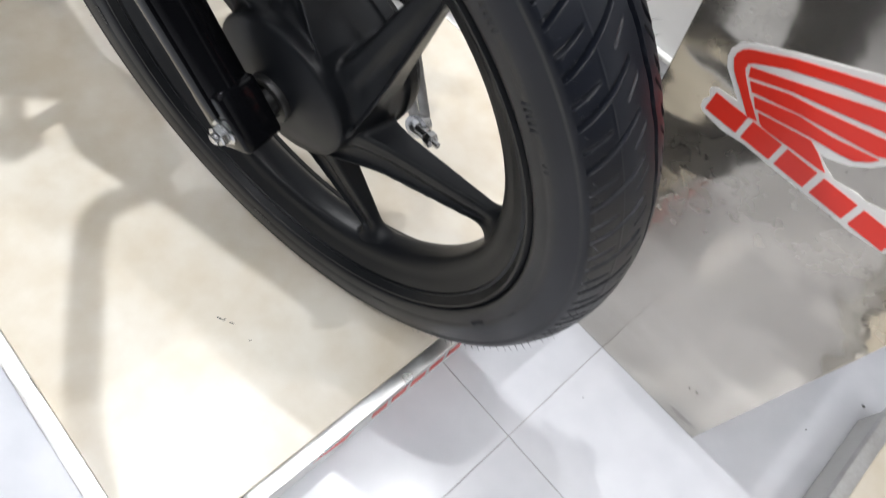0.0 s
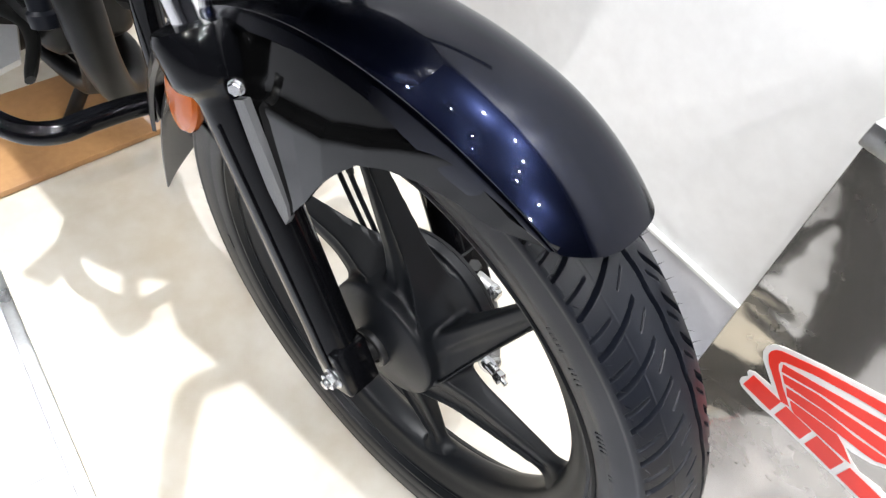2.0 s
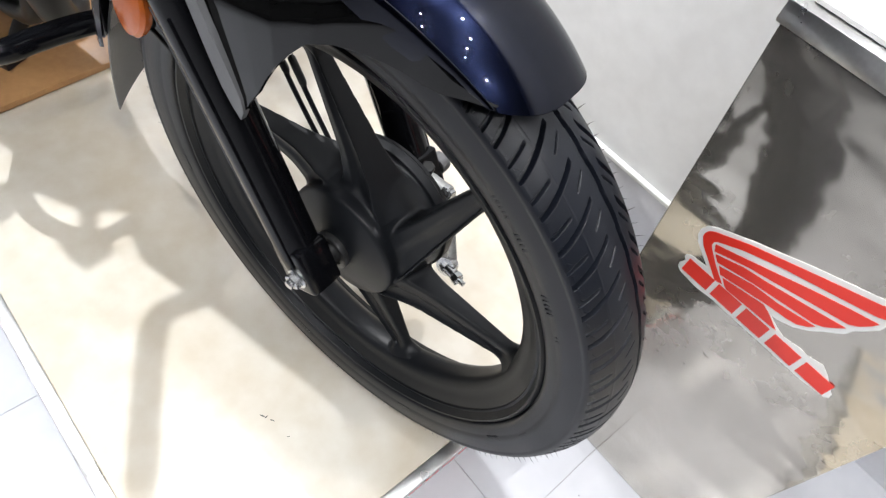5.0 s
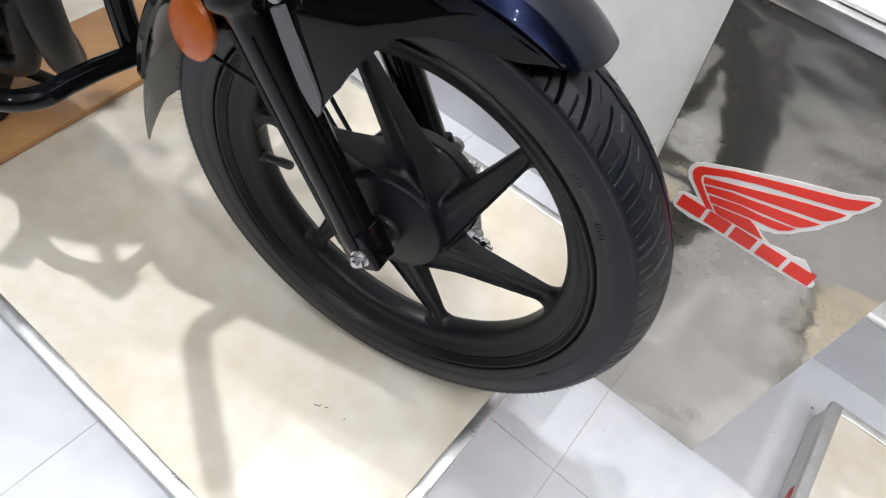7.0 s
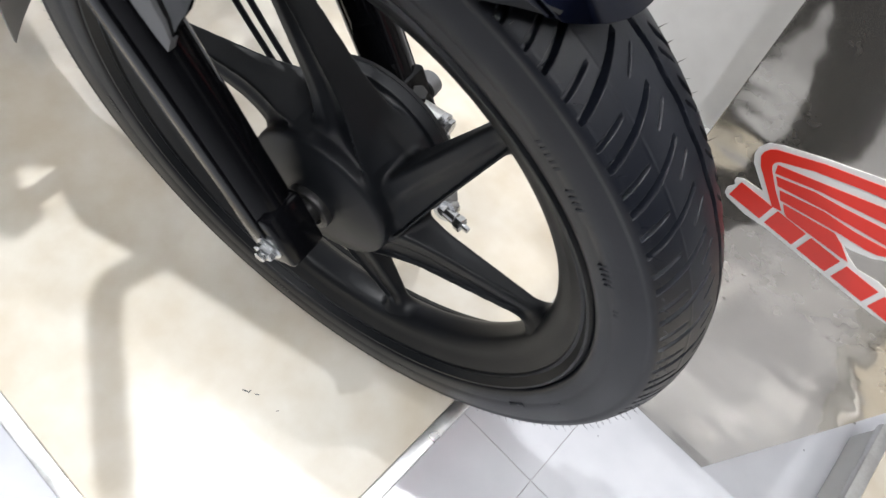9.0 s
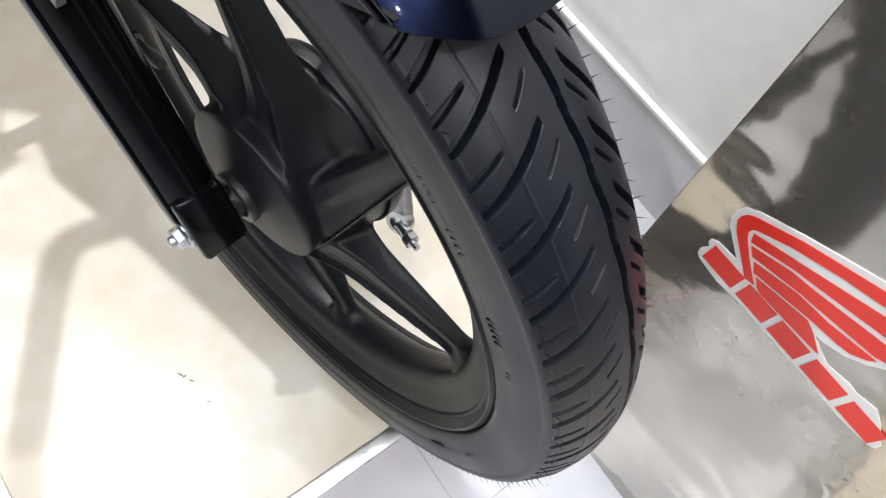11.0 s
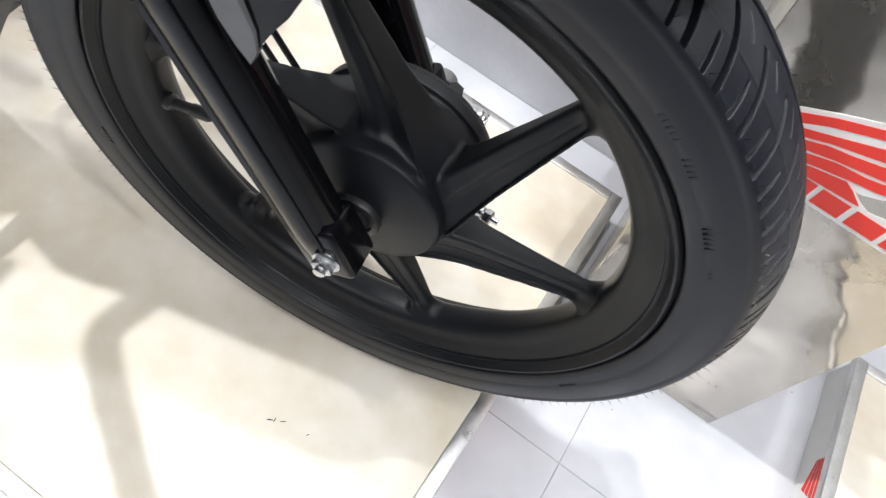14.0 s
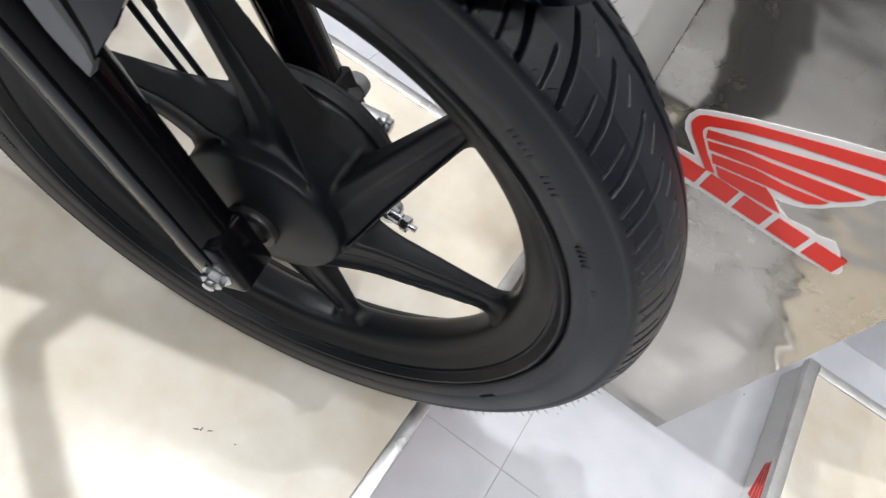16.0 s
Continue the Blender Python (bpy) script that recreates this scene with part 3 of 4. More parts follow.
PRESS = [(66, 0.34), (70, 0.337), (76, 0.333), (80, 0.322), (84, 0.308), (88, 0.294), (95, 0.278), (101, 0.275), (110, 0.275), (115, 0.278)]
LOW = [(66, 0.3235), (68.3, 0.3165), (70.5, 0.309), (73, 0.3025), (77, 0.2965), (80.5, 0.291), (85, 0.283), (89, 0.272), (93.5, 0.248), (100.5, 0.209), (108, 0.182), (110.5, 0.176), (112.5, 0.196), (113.8, 0.24), (114.4, 0.27), (115, 0.318)]
for side in (-1, 1):
    bm, loops = blank(), []
    first = 66 if side < 0 else 70
    for k in range(3 * (115 - first) + 1):
        a = first + k / 3
        lo, out, inn = between(LOW, a), [], []
        run = between(PRESS, a)
        for i in range(49):
            f = i / 48
            top = 0.322 + 0.0009 * max(0.0, 70 - a)
            r = top + (min(lo, 0.311 + 0.0035 * max(0.0, 70 - a)) - top) * f
            step = min(1.0, max(0.0, (run + 0.007 - r) / 0.014))
            y = 0.0592 + 0.3 * (0.322 - max(r, run)) + 0.0065 * step * step * (3 - 2 * step) + 0.055 * max(0.0, run - 0.006 - r) - 0.0015 * max(0.0, 71 - a)
            for lst, w in ((out, 0), (inn, 0.0035)):
                lst.append(Vector((r * math.cos(radians(a)), side * (y - w) - (0.024 if side > 0 else 0), 0.305 + r * math.sin(radians(a)))))
        loops.append(out + inn[::-1])
    part("side_panel", rings(bm, loops), PANEL, FENDER, "gloss black side panel")
    if side < 0:
        loops = []
        for r0, a0, r1, a1 in ((0.176, 109.2, 0.184, 107.2), (0.186, 110.6, 0.196, 106.6), (0.203, 111.9, 0.211, 107.2), (0.224, 112.1, 0.234, 108.2), (0.248, 112.1, 0.252, 108.9), (0.276, 111.9, 0.278, 109.4)):
            edge = [(r0, a0, 0.0875), (r1, a1, 0.0865), (r1, a1, 0.081), (r0, a0, 0.082)]
            loops.append([Vector((r * math.cos(radians(a)), -y, 0.305 + r * math.sin(radians(a)))) for r, a, y in edge])
        # the grey paints in the light that the panel's bevelled edge reflects
        part("panel_flange", rings(blank(), loops), GREY_OR_SHEEN, FENDER, "rear edge of the side panel, greyed for its reflection")
    stay = blank()
    tube(stay, [(-0.13, side * 0.07, 0.452), (-0.17, side * 0.066, 0.452), (-0.21, side * 0.062, 0.455)], 0.0022, 8, 3)
    part("fender_stay", stay, DARK, FENDER)
guide = blank()
tube(guide, [(-0.13, -0.05, 0.575), (-0.117, -0.053, 0.598), (-0.099, -0.051, 0.614), (-0.086, -0.044, 0.612)], 0.0036, 10, 5)
part("cable_guide", guide, ZINC, FENDER, "bright steel cable guide")
part("guide_bolt", hexagon(blank(), (-0.128, -0.05, 0.572), (0.3, -0.5, 0.8), 0.0065, 0.006), ZINC, FENDER, "bright guide bolt")
# rear flap of the fender, flared and cut to two points
bm, loops = blank(), []
for k in range(13):
    a = 160 + 26 * k / 12
    w = 0.048 + 0.01 * k / 12
    out, inn = [], []
    for i in range(13):
        q = -1 + 2 * i / 12
        tail = 6.0 * (abs(q) - 0.55) * (k / 12) ** 2
        r = 0.344 + 0.01 * (k / 12) ** 2 - (0.022 - 0.014 * k / 12) * abs(q) ** 3
        ar = radians(a + tail)
        for lst, e in ((out, 0), (inn, 0.003)):
            lst.append(Vector(((r - e) * math.cos(ar), q * w, 0.305 + (r - e) * math.sin(ar))))
    loops.append(out + inn[::-1])
# the flap's sheen is put into its lighter grey
part("rear_flap", rings(bm, loops), GREY_OR_SHEEN, FENDER, "plastic rear flap, greyed for its sheen")

# reflector behind the fork
refl = part("side_reflector", disc_stack(blank(), (0, 0, 0), (0, 0, 1), [(0.028, 0), (0.0315, 0.004), (0.032, 0.008), (0.0295, 0.0115), (0.02, 0.0145), (0.001, 0.0155)], 40), ORANGE, BIKE, "round orange side reflector")
refl.matrix_local = Matrix.Translation((-0.211, -0.064, 0.483)) @ Vector((-0.2, -1.0, 0.25)).to_track_quat("Z", "Y").to_matrix().to_4x4()
part("reflector_holder", disc_stack(blank(), (-0.222, -0.06, 0.473), (0.25, 1.0, -0.12), [(0.026, 0), (0.026, 0.006), (0.012, 0.008), (0.008, 0.03)], 24), DARK, BIKE)
arm = blank()
tube(arm, [(-0.21, -0.045, 0.475), (-0.16, -0.06, 0.5), (-0.12, -0.07, 0.5)], 0.005, 10, 4)
part("reflector_arm", arm, DARK, BIKE)

# brake on the far side of the hub
plate = disc_stack(blank(), (0, 0.047, 0.305), (0, 1, 0), [(0.0795, 0), (0.0785, 0.004), (0.055, 0.01), (0.03, 0.016), (0.016, 0.022)], 64)
BRAKE = part("brake_plate", plate, HUB, BIKE, "dark brake backing plate")
bm = blank()
tube(bm, [(0.016, 0.066, 0.342), (0.03, 0.066, 0.344), (0.047, 0.066, 0.345)], [0.0085, 0.0095, 0.0088], 20, 4)
ARM = part("brake_arm", bm, ALLOY, BRAKE, "dull bare alloy brake lever")
for dx, dy in ((0.0, -0.003), (0.0075, 0.004)):
    bm = blank()
    tube(bm, [(0.034 + dx, 0.066 + dy, 0.34), (0.047 + dx, 0.066 + dy, 0.318), (0.058 + dx, 0.0655 + dy, 0.285), (0.07 + dx, 0.064 + dy, 0.248)], [0.0046, 0.005, 0.0048, 0.0048], 10, 5, 0.5)
    part("blade", bm, ALLOY, ARM)
bm = blank()
disc_stack(bm, (0.046, 0.066, 0.345), (1, 0, 0.05), [(0.0085, 0), (0.0092, 0.002), (0.0092, 0.006), (0.008, 0.0075)], 22)
hexagon(bm, (0.053, 0.066, 0.3455), (1, 0, 0.05), 0.0068, 0.005)
part("pinch_bolt", bm, ZINC, BRAKE, "zinc pinch bolt")
bm = blank()
disc_stack(bm, (0.076, 0.062, 0.241), (0.1, -1, 0.3), [(0.0105, -0.006), (0.0118, -0.004), (0.0118, 0.006), (0.0075, 0.0065), (0.007, 0.003)], 24)
part("arm_eye", bm, ZINC, BRAKE, "zinc eye at the lever's end")
bm = blank()
tube(bm, [(0.08, 0.057, 0.241), (0.106, 0.0522, 0.2443)], 0.0032, 10)
disc_stack(bm, (0.078, 0.0585, 0.241), (0.97, -0.2, 0.12), [(0.0062, 0), (0.0062, 0.012), (0.005, 0.013)], 16)
hexagon(bm, (0.0915, 0.055, 0.2425), (0.97, -0.2, 0.12), 0.0078, 0.008)
part("cable_adjuster", bm, ZINC, BRAKE, "zinc cable adjuster and nut")
bm = blank()
disc_stack(bm, (0.023, 0.062, 0.352), (0.15, -0.1, 1), [(0.0055, 0), (0.0055, 0.014)], 14)
part("cam_bolt", hexagon(bm, (0.025, 0.061, 0.364), (0.15, -0.1, 1), 0.0075, 0.006), DARK, BRAKE, "dark cam bolt")
for dx in (0.0, -0.026):
    cab = blank()
    tube(cab, [(-0.045 + dx, 0.06, 0.262), (-0.085 + dx, 0.058, 0.28), (-0.113 + dx, 0.056, 0.314), (-0.16 + dx, 0.056, 0.382), (-0.212 + dx, 0.06, 0.48), (-0.25 + dx, 0.06, 0.62)], 0.003, 10, 6)
    cable = part("control_cable", cab, RUBBER, BIKE, "thin black control cable")
    part("cable_sleeve", disc_stack(blank(), (-0.163 + dx, 0.056, 0.387), (0.57, 0, -0.82), [(0.003, 0), (0.0044, 0.002), (0.0044, 0.03), (0.003, 0.034)], 12), PLASTIC, cable)

# crash bar, engine, frame and stand behind the wheel
bar = blank()
tube(bar, wb((-0.374, -0.03, 0.335), (-0.378, -0.076, 0.333), (-0.383, -0.12, 0.331), (-0.382, -0.163, 0.33), (-0.379, -0.2, 0.33), (-0.4, -0.232, 0.33), (-0.45, -0.258, 0.335), (-0.51, -0.255, 0.345), (-0.57, -0.22, 0.37), (-0.62, -0.13, 0.42)), 0.0132, 18, 6)
CRASH = part("crash_bar", bar, FORKP, BIKE, "gloss black tubular crash bar")
bar = blank()
tube(bar, wb((-0.374, -0.03, 0.335), (-0.375, 0.06, 0.335), (-0.385, 0.16, 0.335), (-0.42, 0.27, 0.335), (-0.58, 0.33, 0.37), (-0.7, 0.2, 0.5)), 0.0132, 14, 6)
part("crash_bar_end", bar, FORKP, CRASH)
up = blank()
tube(up, wb((-0.392, -0.07, 0.325), (-0.398, -0.072, 0.40), (-0.405, -0.07, 0.5), (-0.41, -0.06, 0.66)), 0.016, 16, 5)
part("crash_bar_upright", up, FORKP, CRASH)
part("bar_clamp", disc_stack(blank(), wb((-0.372, -0.06, 0.322))[0], (1, -0.3, 0), [(0.016, -0.012), (0.017, -0.008), (0.017, 0.012), (0.015, 0.015)], 18), DARK, CRASH, "black clamp on the crash bar")
foot = box(blank(), -0.022, 0.022, -0.011, 0.011, -0.009, 0.009, 0.003)
bmesh.ops.transform(foot, matrix=Matrix.Translation(wb((-0.763, -0.149, 0.0235))[0]) @ Matrix.Rotation(radians(-75), 4, "Z"), verts=foot.verts)
part("stand_foot", foot, RUBBER, BIKE, "black stand foot on the board")
post = blank()
tube(post, wb((-0.763, -0.149, 0.028), (-0.752, -0.126, 0.075), (-0.741, -0.103, 0.126), (-0.745, -0.095, 0.2), (-0.78, -0.1, 0.26)), 0.0115, 12, 5)
part("stand_arm", post, DARK, BIKE, "dark steel arm")
ex = blank()
tube(ex, wb((-0.6, -0.03, 0.6), (-0.545, -0.09, 0.53), (-0.51, -0.115, 0.44), (-0.505, -0.117, 0.36), (-0.51, -0.112, 0.3), (-0.54, -0.095, 0.235), (-0.59, -0.065, 0.205), (-0.68, -0.045, 0.2), (-0.8, -0.06, 0.17), (-1.0, -0.12, 0.12), (-1.4, -0.15, 0.16)), [0.022, 0.0245, 0.026, 0.0255, 0.024, 0.0215, 0.019, 0.018, 0.018, 0.02, 0.03], 22, 6)
part("exhaust_pipe", ex, DARK, BIKE, "dull dark exhaust pipe")
part("horn", disc_stack(blank(), wb((-0.475, -0.045, 0.40))[0], (0.35, -0.5, -0.75), [(0.02, -0.03), (0.034, -0.02), (0.037, 0.0), (0.036, 0.014), (0.028, 0.02), (0.01, 0.021)], 28), DARK, BIKE, "round black horn")
hb2 = blank()
tube(hb2, wb((-0.47, -0.03, 0.36), (-0.46, -0.02, 0.44), (-0.47, 0.0, 0.52)), 0.006, 8, 4)
part("horn_bracket", hb2, ZINC, BIKE, "bare steel bracket")
eng = box(blank(), -1.2, -0.76, -0.12, 0.13, 0.17, 0.42, 0.05, 4)
ENGINE = part("engine", eng, DARK, BIKE, "dark engine crankcase")
part("cylinder", box(blank(), -0.86, -0.635, -0.045, 0.09, 0.235, 0.6, 0.03, 3), DARK, ENGINE, "dark engine cylinder")
fin = finish(box(blank(), -0.875, -0.622, -0.058, 0.103, 0.0, 0.006, 0.002, 1), "cooling_fin", DARK)
for k in range(7):
    ob = new("cooling_fin", fin)
    ob.parent, ob.location = ENGINE, (0, 0, 0.34 + 0.022 * k)
part("engine_cover", disc_stack(blank(), (-1.02, -0.085, 0.29), (0, -1, 0), [(0.085, 0), (0.085, 0.025), (0.075, 0.035), (0.03, 0.038)], 40), DARK, ENGINE)
dt = blank()
tube(dt, [(-0.45, 0.0, 0.82), (-0.55, 0.0, 0.55), (-0.62, 0.0, 0.3), (-0.68, 0, 0.16), (-1.0, 0, 0.12)], 0.017, 14, 5)
part("down_tube", dt, DARK, BIKE, "black frame tube")
peg = blank()
disc_stack(peg, wb((-0.537, -0.154, 0.352))[0], (-0.25, 0.15, 1), [(0.012, -0.002), (0.017, 0), (0.018, 0.016), (0.014, 0.02), (0.0135, 0.12)], 18)
part("foot_peg", peg, RUBBER, BIKE, "black rubber foot peg")
ped = blank()
rings(ped, [[Vector(p) for p in wb((-0.72, -0.205, 0.25 + o), (-0.7, -0.172, 0.252 + o), (-0.625, -0.19, 0.25 + o), (-0.605, -0.235, 0.25 + o), (-0.7, -0.26, 0.25 + o))] for o in (0.0, 0.008)])
PEDAL = part("brake_pedal", ped, GREYL, BIKE, "bright steel brake pedal")
ped = blank()
tube(ped, wb((-0.76, -0.2, 0.27), (-0.7, -0.165, 0.272), (-0.64, -0.165, 0.272), (-0.58, -0.185, 0.27), (-0.562, -0.192, 0.268)), [0.01, 0.013, 0.013, 0.012, 0.009], 12, 5, 0.6)
part("pedal_bracket", ped, DARK, PEDAL, "black pedal bracket")
for sy in (1,):
    st = blank()
    tube(st, [(-0.95, sy * 0.09, 0.2), (-0.84, sy * 0.05 - 0.02, 0.11), (-0.775, -0.045 if sy < 0 else 0.1, 0.013)], 0.012, 12, 4)
    part("stand_leg", st, DARK, BIKE)

# upper parts, out of view, which throw their shadow on the platform
box_yoke = box(blank(), -0.345, -0.27, -0.1, 0.12, 0.70, 0.735, 0.012, 3)
part("lower_yoke", box_yoke, DARK, BIKE)
box_yoke = box(blank(), -0.44, -0.36, -0.1, 0.12, 0.91, 0.935, 0.01, 3)
part("upper_yoke", box_yoke, DARK, BIKE)
# unseen cowl, its width set to give the shadow edge beside the wheel
cowl = blank()
rings(cowl, [[Vector((x, h * math.copysign(abs(math.cos(q)) ** 0.6, math.cos(q)), z + v * math.copysign(abs(math.sin(q)) ** 0.6, math.sin(q)))) for q in [2 * math.pi * k / 28 for k in range(28)]] for x, h, z, v in ((-0.43, 0.13, 0.9, 0.06), (-0.39, 0.142, 0.9, 0.08), (-0.3, 0.128, 0.89, 0.1), (-0.22, 0.122, 0.88, 0.1), (-0.16, 0.118, 0.88, 0.09), (-0.13, 0.1, 0.88, 0.07), (-0.12, 0.05, 0.88, 0.03))])
part("shadow_cowl", cowl, GLOSS, BIKE, "gloss black cowl, added out of view for its shadow")
hb = blank()
tube(hb, [(-0.41, 0.0, 0.975), (-0.39, -0.04, 0.98), (-0.45, -0.1, 1.0), (-0.5, -0.14, 1.0), (-0.55, -0.16, 1.0)], 0.011, 14, 6)
tube(hb, [(-0.41, 0.0, 0.975), (-0.39, 0.04, 0.98), (-0.45, 0.1, 1.0), (-0.5, 0.14, 1.0), (-0.55, 0.16, 1.0)], 0.011, 14, 6)
HANDLE = part("handlebar", hb, FORKP, BIKE)
# unseen pieces, placed back along the light so their shadows land right
for sy in (-1, 1):
    def mir(*pts):
        return [Vector((p.x, p.y if sy < 0 else -p.y, p.z)) for p in wb(*pts)]

    gr = blank()
    tube(gr, mir((-0.528, -0.244, 1.0), (-0.487, -0.317, 1.0)), 0.0165, 16)
    part("grip", gr, RUBBER, HANDLE)
    mi = blank()
    tube(mi, mir((-0.495, -0.218, 1.0), (-0.472, -0.236, 1.0), (-0.44, -0.247, 1.0), (-0.41, -0.262, 1.0)), 0.0085, 10, 5)
    part("shadow_stem", mi, FORKP, HANDLE)
    head = box(blank(), -0.022, 0.022, -0.017, 0.017, -0.012, 0.012, 0.008, 3)
    bmesh.ops.transform(head, matrix=Matrix.Translation(mir((-0.410, -0.262, 1.0))[0]), verts=head.verts)
    part("shadow_head", head, FORKP, HANDLE)
    ma = blank()
    tube(ma, mir((-0.32, -0.15, 0.99), (-0.308, -0.204, 1.0), (-0.307, -0.247, 1.0), (-0.246, -0.287, 1.0), (-0.178, -0.325, 1.0), (-0.126, -0.3435, 1.0), (-0.06, -0.362, 1.0)), 0.0125, 12, 6)
    part("shadow_tube", ma, FORKP, HANDLE)
tank = box(blank(), -0.95, -0.44, -0.15, 0.15, 0.74, 0.97, 0.08, 5)
part("fuel_tank", tank, GLOSS, BIKE, "gloss black fuel tank")
seat = box(blank(), -1.6, -0.93, -0.12, 0.12, 0.72, 0.82, 0.04, 4)
part("seat", seat, RUBBER, BIKE)
rear = revolve(blank(), [(0.2, -0.03), (0.24, -0.045), (0.29, -0.045), (0.305, 0), (0.29, 0.045), (0.24, 0.045), (0.2, 0.03)], 64, (-1.28, 0, 0.305))
part("rear_wheel", rear, RUBBER, BIKE)

# ---- wooden board on the platform ----
plank = box(blank(), -0.115, 0.115, -0.36, 0.36, 0, 0.012, 0.002, 2)
plank_ob = tagged(part("wooden_board", plank, WOOD), "brown wooden board laid across the marble platform", "board")
plank_ob.matrix_world = pose(-0.815, 0.04, 0.0015, 0, 0, 6.5)

# ---- steel display stand ----
BX0, BX1, BY0, BY1, BTOP = 0.181, 0.477, 0.221, 0.53, 0.594
STAND = thing("display_stand", "mirror-polished steel display stand with a red wing sticker", "display stand", at=(BX0, BY0, FLOOR))
inv_stand = Matrix.Translation((-BX0, -BY0, -FLOOR))


def stand_part(name, bm, mat, parent=None, label="", smooth=35.0):
    bmesh.ops.transform(bm, matrix=inv_stand, verts=bm.verts)
    return part(name, bm, mat, parent or STAND, label, smooth)


def stand_body():
    """The sheet-steel body: upright, but for the side towards the motorcycle, which slants inwards to its foot."""
    bm = box(blank(), BX0, BX1, BY0, BY1, FLOOR, BTOP, 0.0015, 2)
    for v in bm.verts:
        if v.co.x < (BX0 + BX1) / 2:
            v.co.x += (BTOP - v.co.z) * 0.066
    return bm


stand_part("body", stand_body(), MIRROR, None, "mirror-polished steel sheet body")
stand_part("top_edge", box(blank(), BX0 - 0.004, BX1 + 0.004, BY0 - 0.004, BY1 + 0.004, BTOP + 0.0005, BTOP + 0.02, 0.002, 2), STEEL, None, "polished steel rim")
stand_part("top_panel", box(blank(), BX0 + 0.008, BX1 - 0.008, BY0 + 0.008, BY1 - 0.008, BTOP + 0.021, BTOP + 0.026, 0.001, 1), WHITEV, None, "white top panel")


def flat(points, y, depth):
    """A thin plate on the stand's face, from corners (x, z)."""
    bm = blank()
    a = [bm.verts.new((x, y, z)) for x, z in points]
    b = [bm.verts.new((x, y - depth, z)) for x, z in points]
    bm.faces.new(a)
    bm.faces.new(b[::-1])
    for i in range(len(points)):
        j = (i + 1) % len(points)
        bm.faces.new((a[i], b[i], b[j], a[j]))
    return bm


BACKING = [(0.2389, 0.3381), (0.2375, 0.3441), (0.2406, 0.3517), (0.2377, 0.3544), (0.2373, 0.3581), (0.2417, 0.3616), (0.2602, 0.3637), (0.2383, 0.3811), (0.2335, 0.3888), (0.2325, 0.3963), (0.2357, 0.4041), (0.2435, 0.4099), (0.2728, 0.424), (0.3256, 0.4463), (0.3751, 0.4645), (0.3985, 0.4769), (0.4025, 0.476), (0.4041, 0.4699), (0.3988, 0.456), (0.3933, 0.4469), (0.3929, 0.4386), (0.386, 0.4262), (0.3829, 0.4216), (0.38, 0.4115), (0.3672, 0.3962), (0.362, 0.3887), (0.3512, 0.3789), (0.3376, 0.3728), (0.3311, 0.372), (0.3408, 0.3664), (0.3527, 0.3618), (0.3699, 0.3653), (0.3775, 0.3642), (0.3918, 0.3684), (0.401, 0.3625), (0.4168, 0.3477), (0.4178, 0.342), (0.4145, 0.3386), (0.389, 0.335), (0.2861, 0.3354), (0.2645, 0.3325), (0.2437, 0.3349)]
STICK = stand_part("wing_sticker", flat(BACKING, BY0 - 0.0002, 0.0006), WHITEV, None, "white-edged red wing sticker", 0)


def feather(points):
    stand_part("feather", flat(points, BY0 - 0.001, 0.0004), RED, STICK, "", 0)


feather([(0.2814, 0.3604), (0.2738, 0.358), (0.2601, 0.3696), (0.2441, 0.3828), (0.2385, 0.3907), (0.238, 0.3958), (0.2397, 0.4008), (0.2435, 0.4045), (0.2749, 0.4203), (0.3289, 0.4411), (0.3785, 0.4596), (0.3997, 0.472), (0.3969, 0.463), (0.394, 0.4545), (0.3837, 0.4476), (0.3611, 0.4402), (0.3072, 0.4232), (0.274, 0.4098), (0.2523, 0.3976), (0.2496, 0.3945), (0.2498, 0.3901), (0.2528, 0.3859), (0.2652, 0.3737)])
feather([(0.2522, 0.3938), (0.2835, 0.4054), (0.3381, 0.4265), (0.3641, 0.4356), (0.3891, 0.4434), (0.3868, 0.4369), (0.3817, 0.428), (0.3757, 0.4228), (0.3456, 0.4146), (0.3115, 0.4048), (0.2875, 0.3984), (0.2556, 0.3861)])
feather([(0.258, 0.3843), (0.2858, 0.3952), (0.3076, 0.3997), (0.3483, 0.4104), (0.3769, 0.4182), (0.3732, 0.4121), (0.3661, 0.403), (0.359, 0.3987), (0.3259, 0.3922), (0.3008, 0.3875), (0.2644, 0.3779)])
feather([(0.2678, 0.3758), (0.3016, 0.3862), (0.3278, 0.389), (0.3619, 0.3973), (0.3588, 0.3917), (0.351, 0.3847), (0.3424, 0.382), (0.3202, 0.3785), (0.2741, 0.3683)])
feather([(0.2777, 0.3672), (0.32, 0.3764), (0.3298, 0.3719), (0.344, 0.3622), (0.3374, 0.3614), (0.2881, 0.359), (0.2842, 0.3607)])
for x0, x1 in ((0.243, 0.2745), (0.2795, 0.3075), (0.3125, 0.3405), (0.3465, 0.3765), (0.382, 0.4125)):
    stand_part("red_block", flat([(x0, 0.3395), (x1, 0.3395), (x1, 0.358), (x0, 0.358)], BY0 - 0.001, 0.0004), RED, STICK, "plain red block", 0)


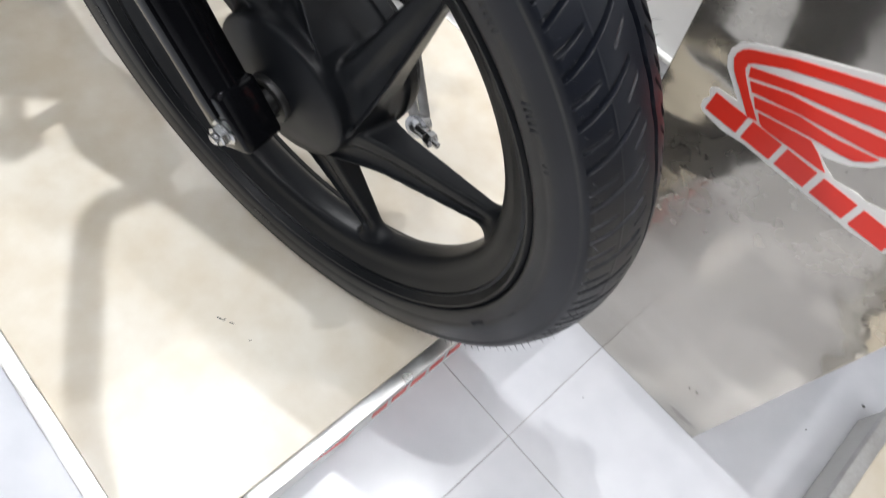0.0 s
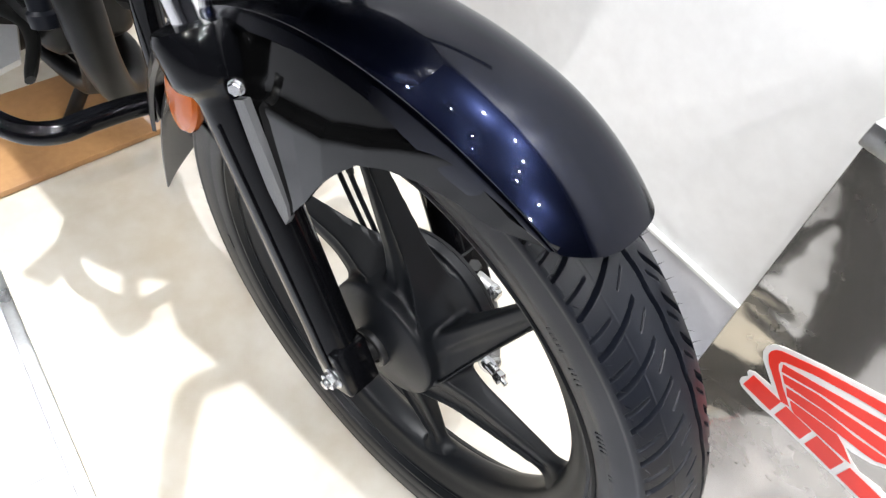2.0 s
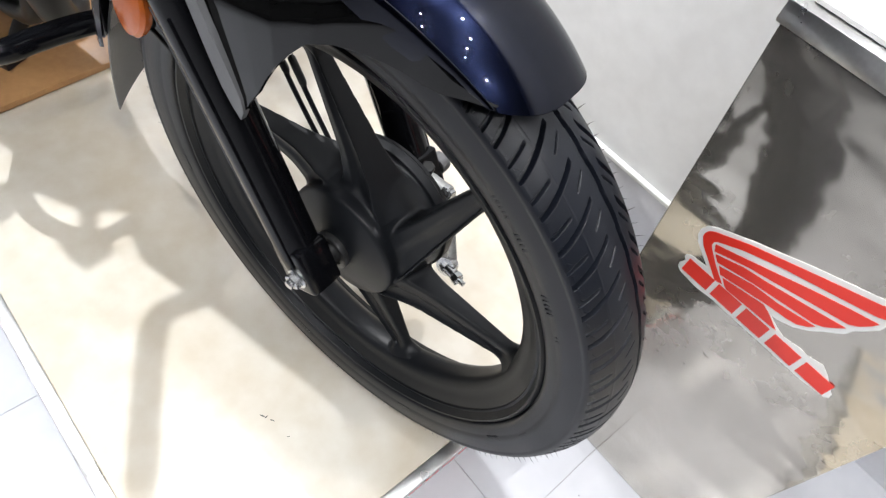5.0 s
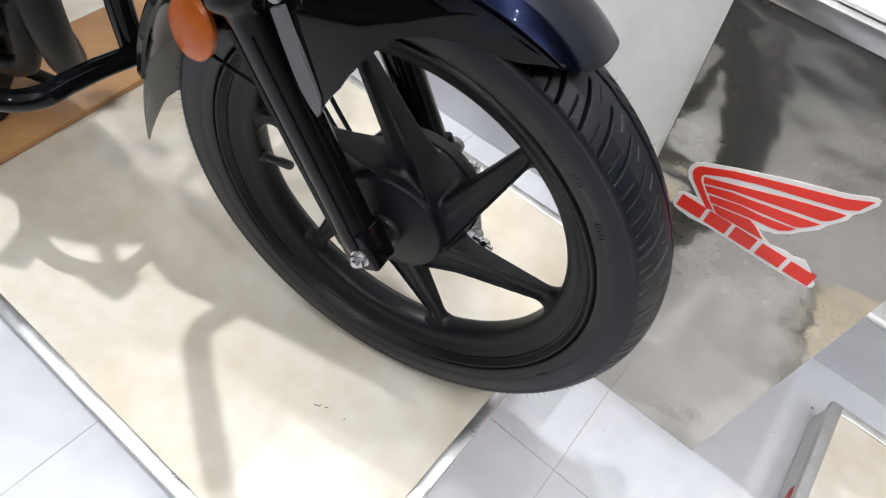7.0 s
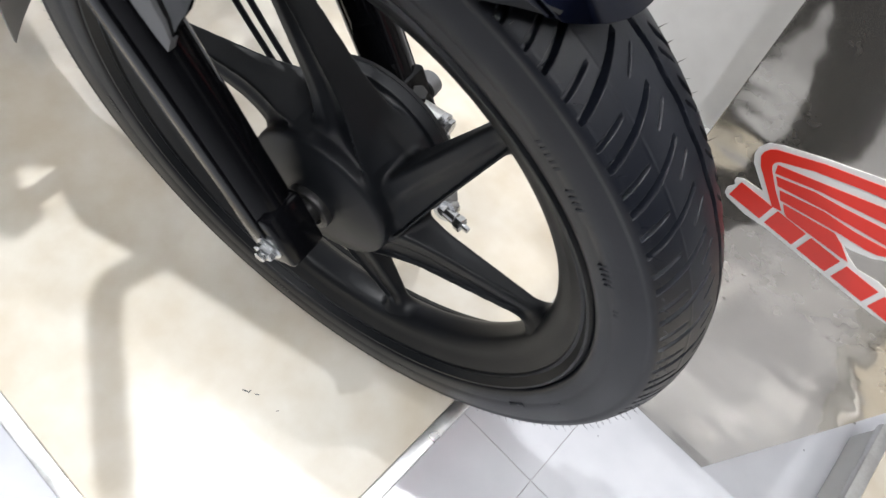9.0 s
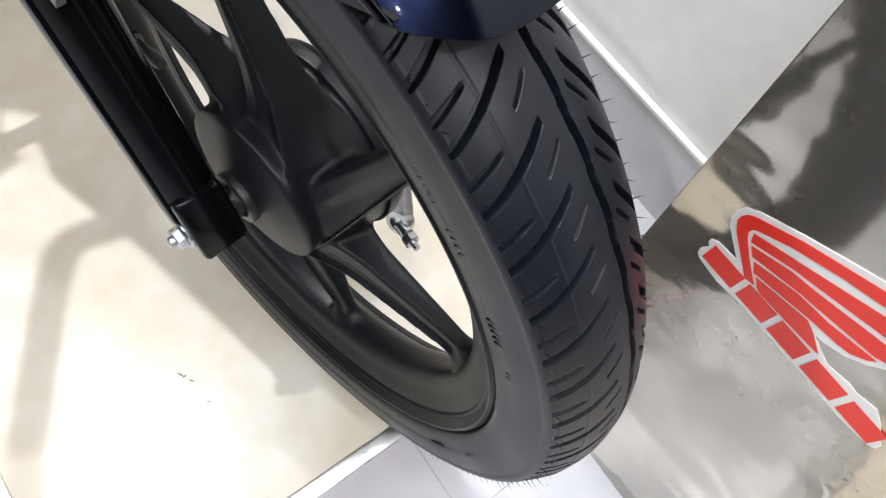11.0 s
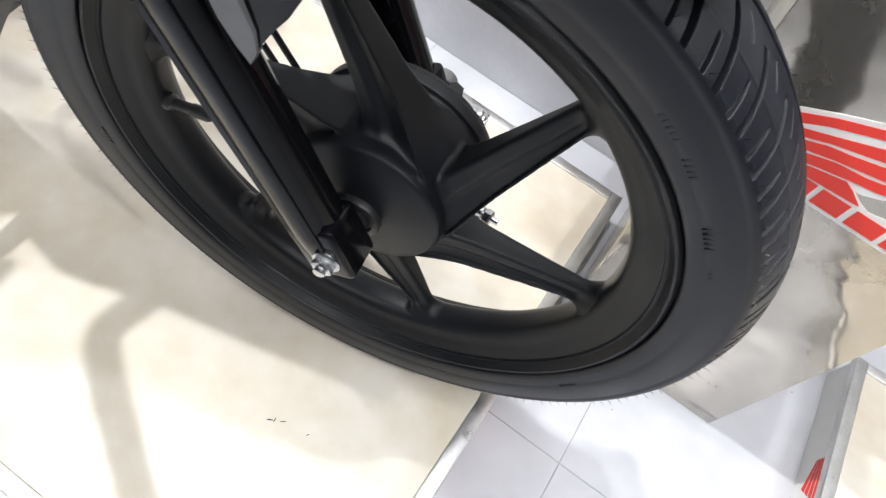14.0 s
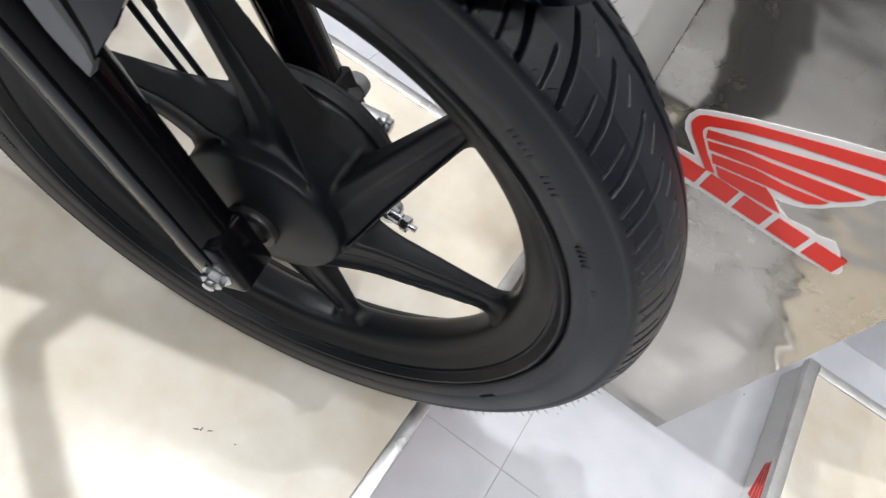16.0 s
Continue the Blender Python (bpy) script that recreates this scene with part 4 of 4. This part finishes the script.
# red marks on the platforms' fronts
def front_marks(plat, x, y_wing, run, facing, blocks):
    inv = Matrix.Translation(-plat.location)
    shapes = [("wing_feather", [(0.0, -0.016 - 0.004 * k), (0.004, -0.019 - 0.004 * k), (0.066 - 0.007 * k, -0.021 - 0.0085 * k), (0.072 - 0.007 * k, -0.015 - 0.0085 * k)]) for k in range(4)]
    shapes += [("red_block", [(0.085 + 0.03 * k, -0.05), (0.107 + 0.03 * k, -0.05), (0.109 + 0.03 * k, -0.018), (0.087 + 0.03 * k, -0.018)]) for k in range(blocks)]
    for name, pts in shapes:
        bm = blank()
        a = [bm.verts.new((x, y_wing + run * u, w)) for u, w in pts]
        b = [bm.verts.new((x + facing * 0.0006, y_wing + run * u, w)) for u, w in pts]
        bm.faces.new(a)
        bm.faces.new(b[::-1])
        for i in range(len(pts)):
            j = (i + 1) % len(pts)
            bm.faces.new((a[i], b[i], b[j], a[j]))
        bmesh.ops.transform(bm, matrix=inv, verts=bm.verts)
        part(name, bm, RED, plat, "red mark on the white side", 0)


front_marks(PLAT, FRONT - 0.0038, -0.16, 1, 1, 5)
front_marks(PLAT2, 0.612 + 0.0038, 0.255, -1, -1, 0)

# ---- small marks on the marble, rubber hairs on the tyre ----
SCUFF = material("dark_scuff", (0.05, 0.05, 0.05), 0.7, second=(0.12, 0.12, 0.11), scale=300, amount=0.8)
for n, (x, y, z, w, h, turn) in enumerate(((0.0085, -0.1455, 0.0, 0.0075, 0.0017, 30), (0.0128, -0.1425, 0.0, 0.0055, 0.0015, 95), (0.0215, -0.1385, 0.0, 0.007, 0.0013, 35), (0.052, -0.134, 0.0, 0.004, 0.0010, 60), (0.611, 0.446, FLOOR, 0.006, 0.004, 10), (0.573, 0.352, FLOOR, 0.0022, 0.0022, 0), (0.35, 0.15, FLOOR, 0.002, 0.0015, 0))):
    bm = blank()
    rng = random.Random(n)
    pts = [(math.cos(k * math.pi / 5) * (0.8 + 0.4 * rng.random()), math.sin(k * math.pi / 5) * (0.8 + 0.4 * rng.random())) for k in range(10)]
    lo = [bm.verts.new((px * w / 2, py * h / 2, 0.0001)) for px, py in pts]
    hi = [bm.verts.new((px * w / 2 * 0.9, py * h / 2 * 0.9, 0.0004)) for px, py in pts]
    bm.faces.new(hi)
    for k in range(10):
        bm.faces.new((lo[k], lo[(k + 1) % 10], hi[(k + 1) % 10], hi[k]))
    host = PLAT if z == 0.0 else floor
    ob = part("scuff_mark", bm, SCUFF, host, "", 0)
    ob.location = Vector((x, y, z)) - (host.location if host is PLAT else Vector((0, 0, 0)))
    ob.rotation_euler = (0, 0, radians(turn))

rng = random.Random(4)
bm = blank()
for k in range(342):
    a = radians(k // 2 * 360 / 171 + rng.uniform(-0.3, 0.3))
    sy = -1 if k % 2 else 1
    r0, y0 = 0.289, sy * 0.0385
    base = AX + Vector((r0 * math.cos(a), y0, r0 * math.sin(a)))
    way = Vector((math.cos(a) + rng.uniform(-0.3, 0.3), sy * 0.2, math.sin(a) + rng.uniform(-0.3, 0.3))).normalized()
    side = way.orthogonal().normalized() * 0.0005
    other = way.cross(side)
    tip = bm.verts.new(base + way * rng.uniform(0.004, 0.009))
    ring = [bm.verts.new(base - way * 0.001 + side * math.cos(q) + other * math.sin(q)) for q in (0, 2.094, 4.189)]
    for q in range(3):
        bm.faces.new((ring[q], ring[(q + 1) % 3], tip))
hairs = part("rubber_hairs", bm, RUBBER, WHEEL, "tiny moulding hairs of rubber", 0)
tagged(hairs, kind="stuff")
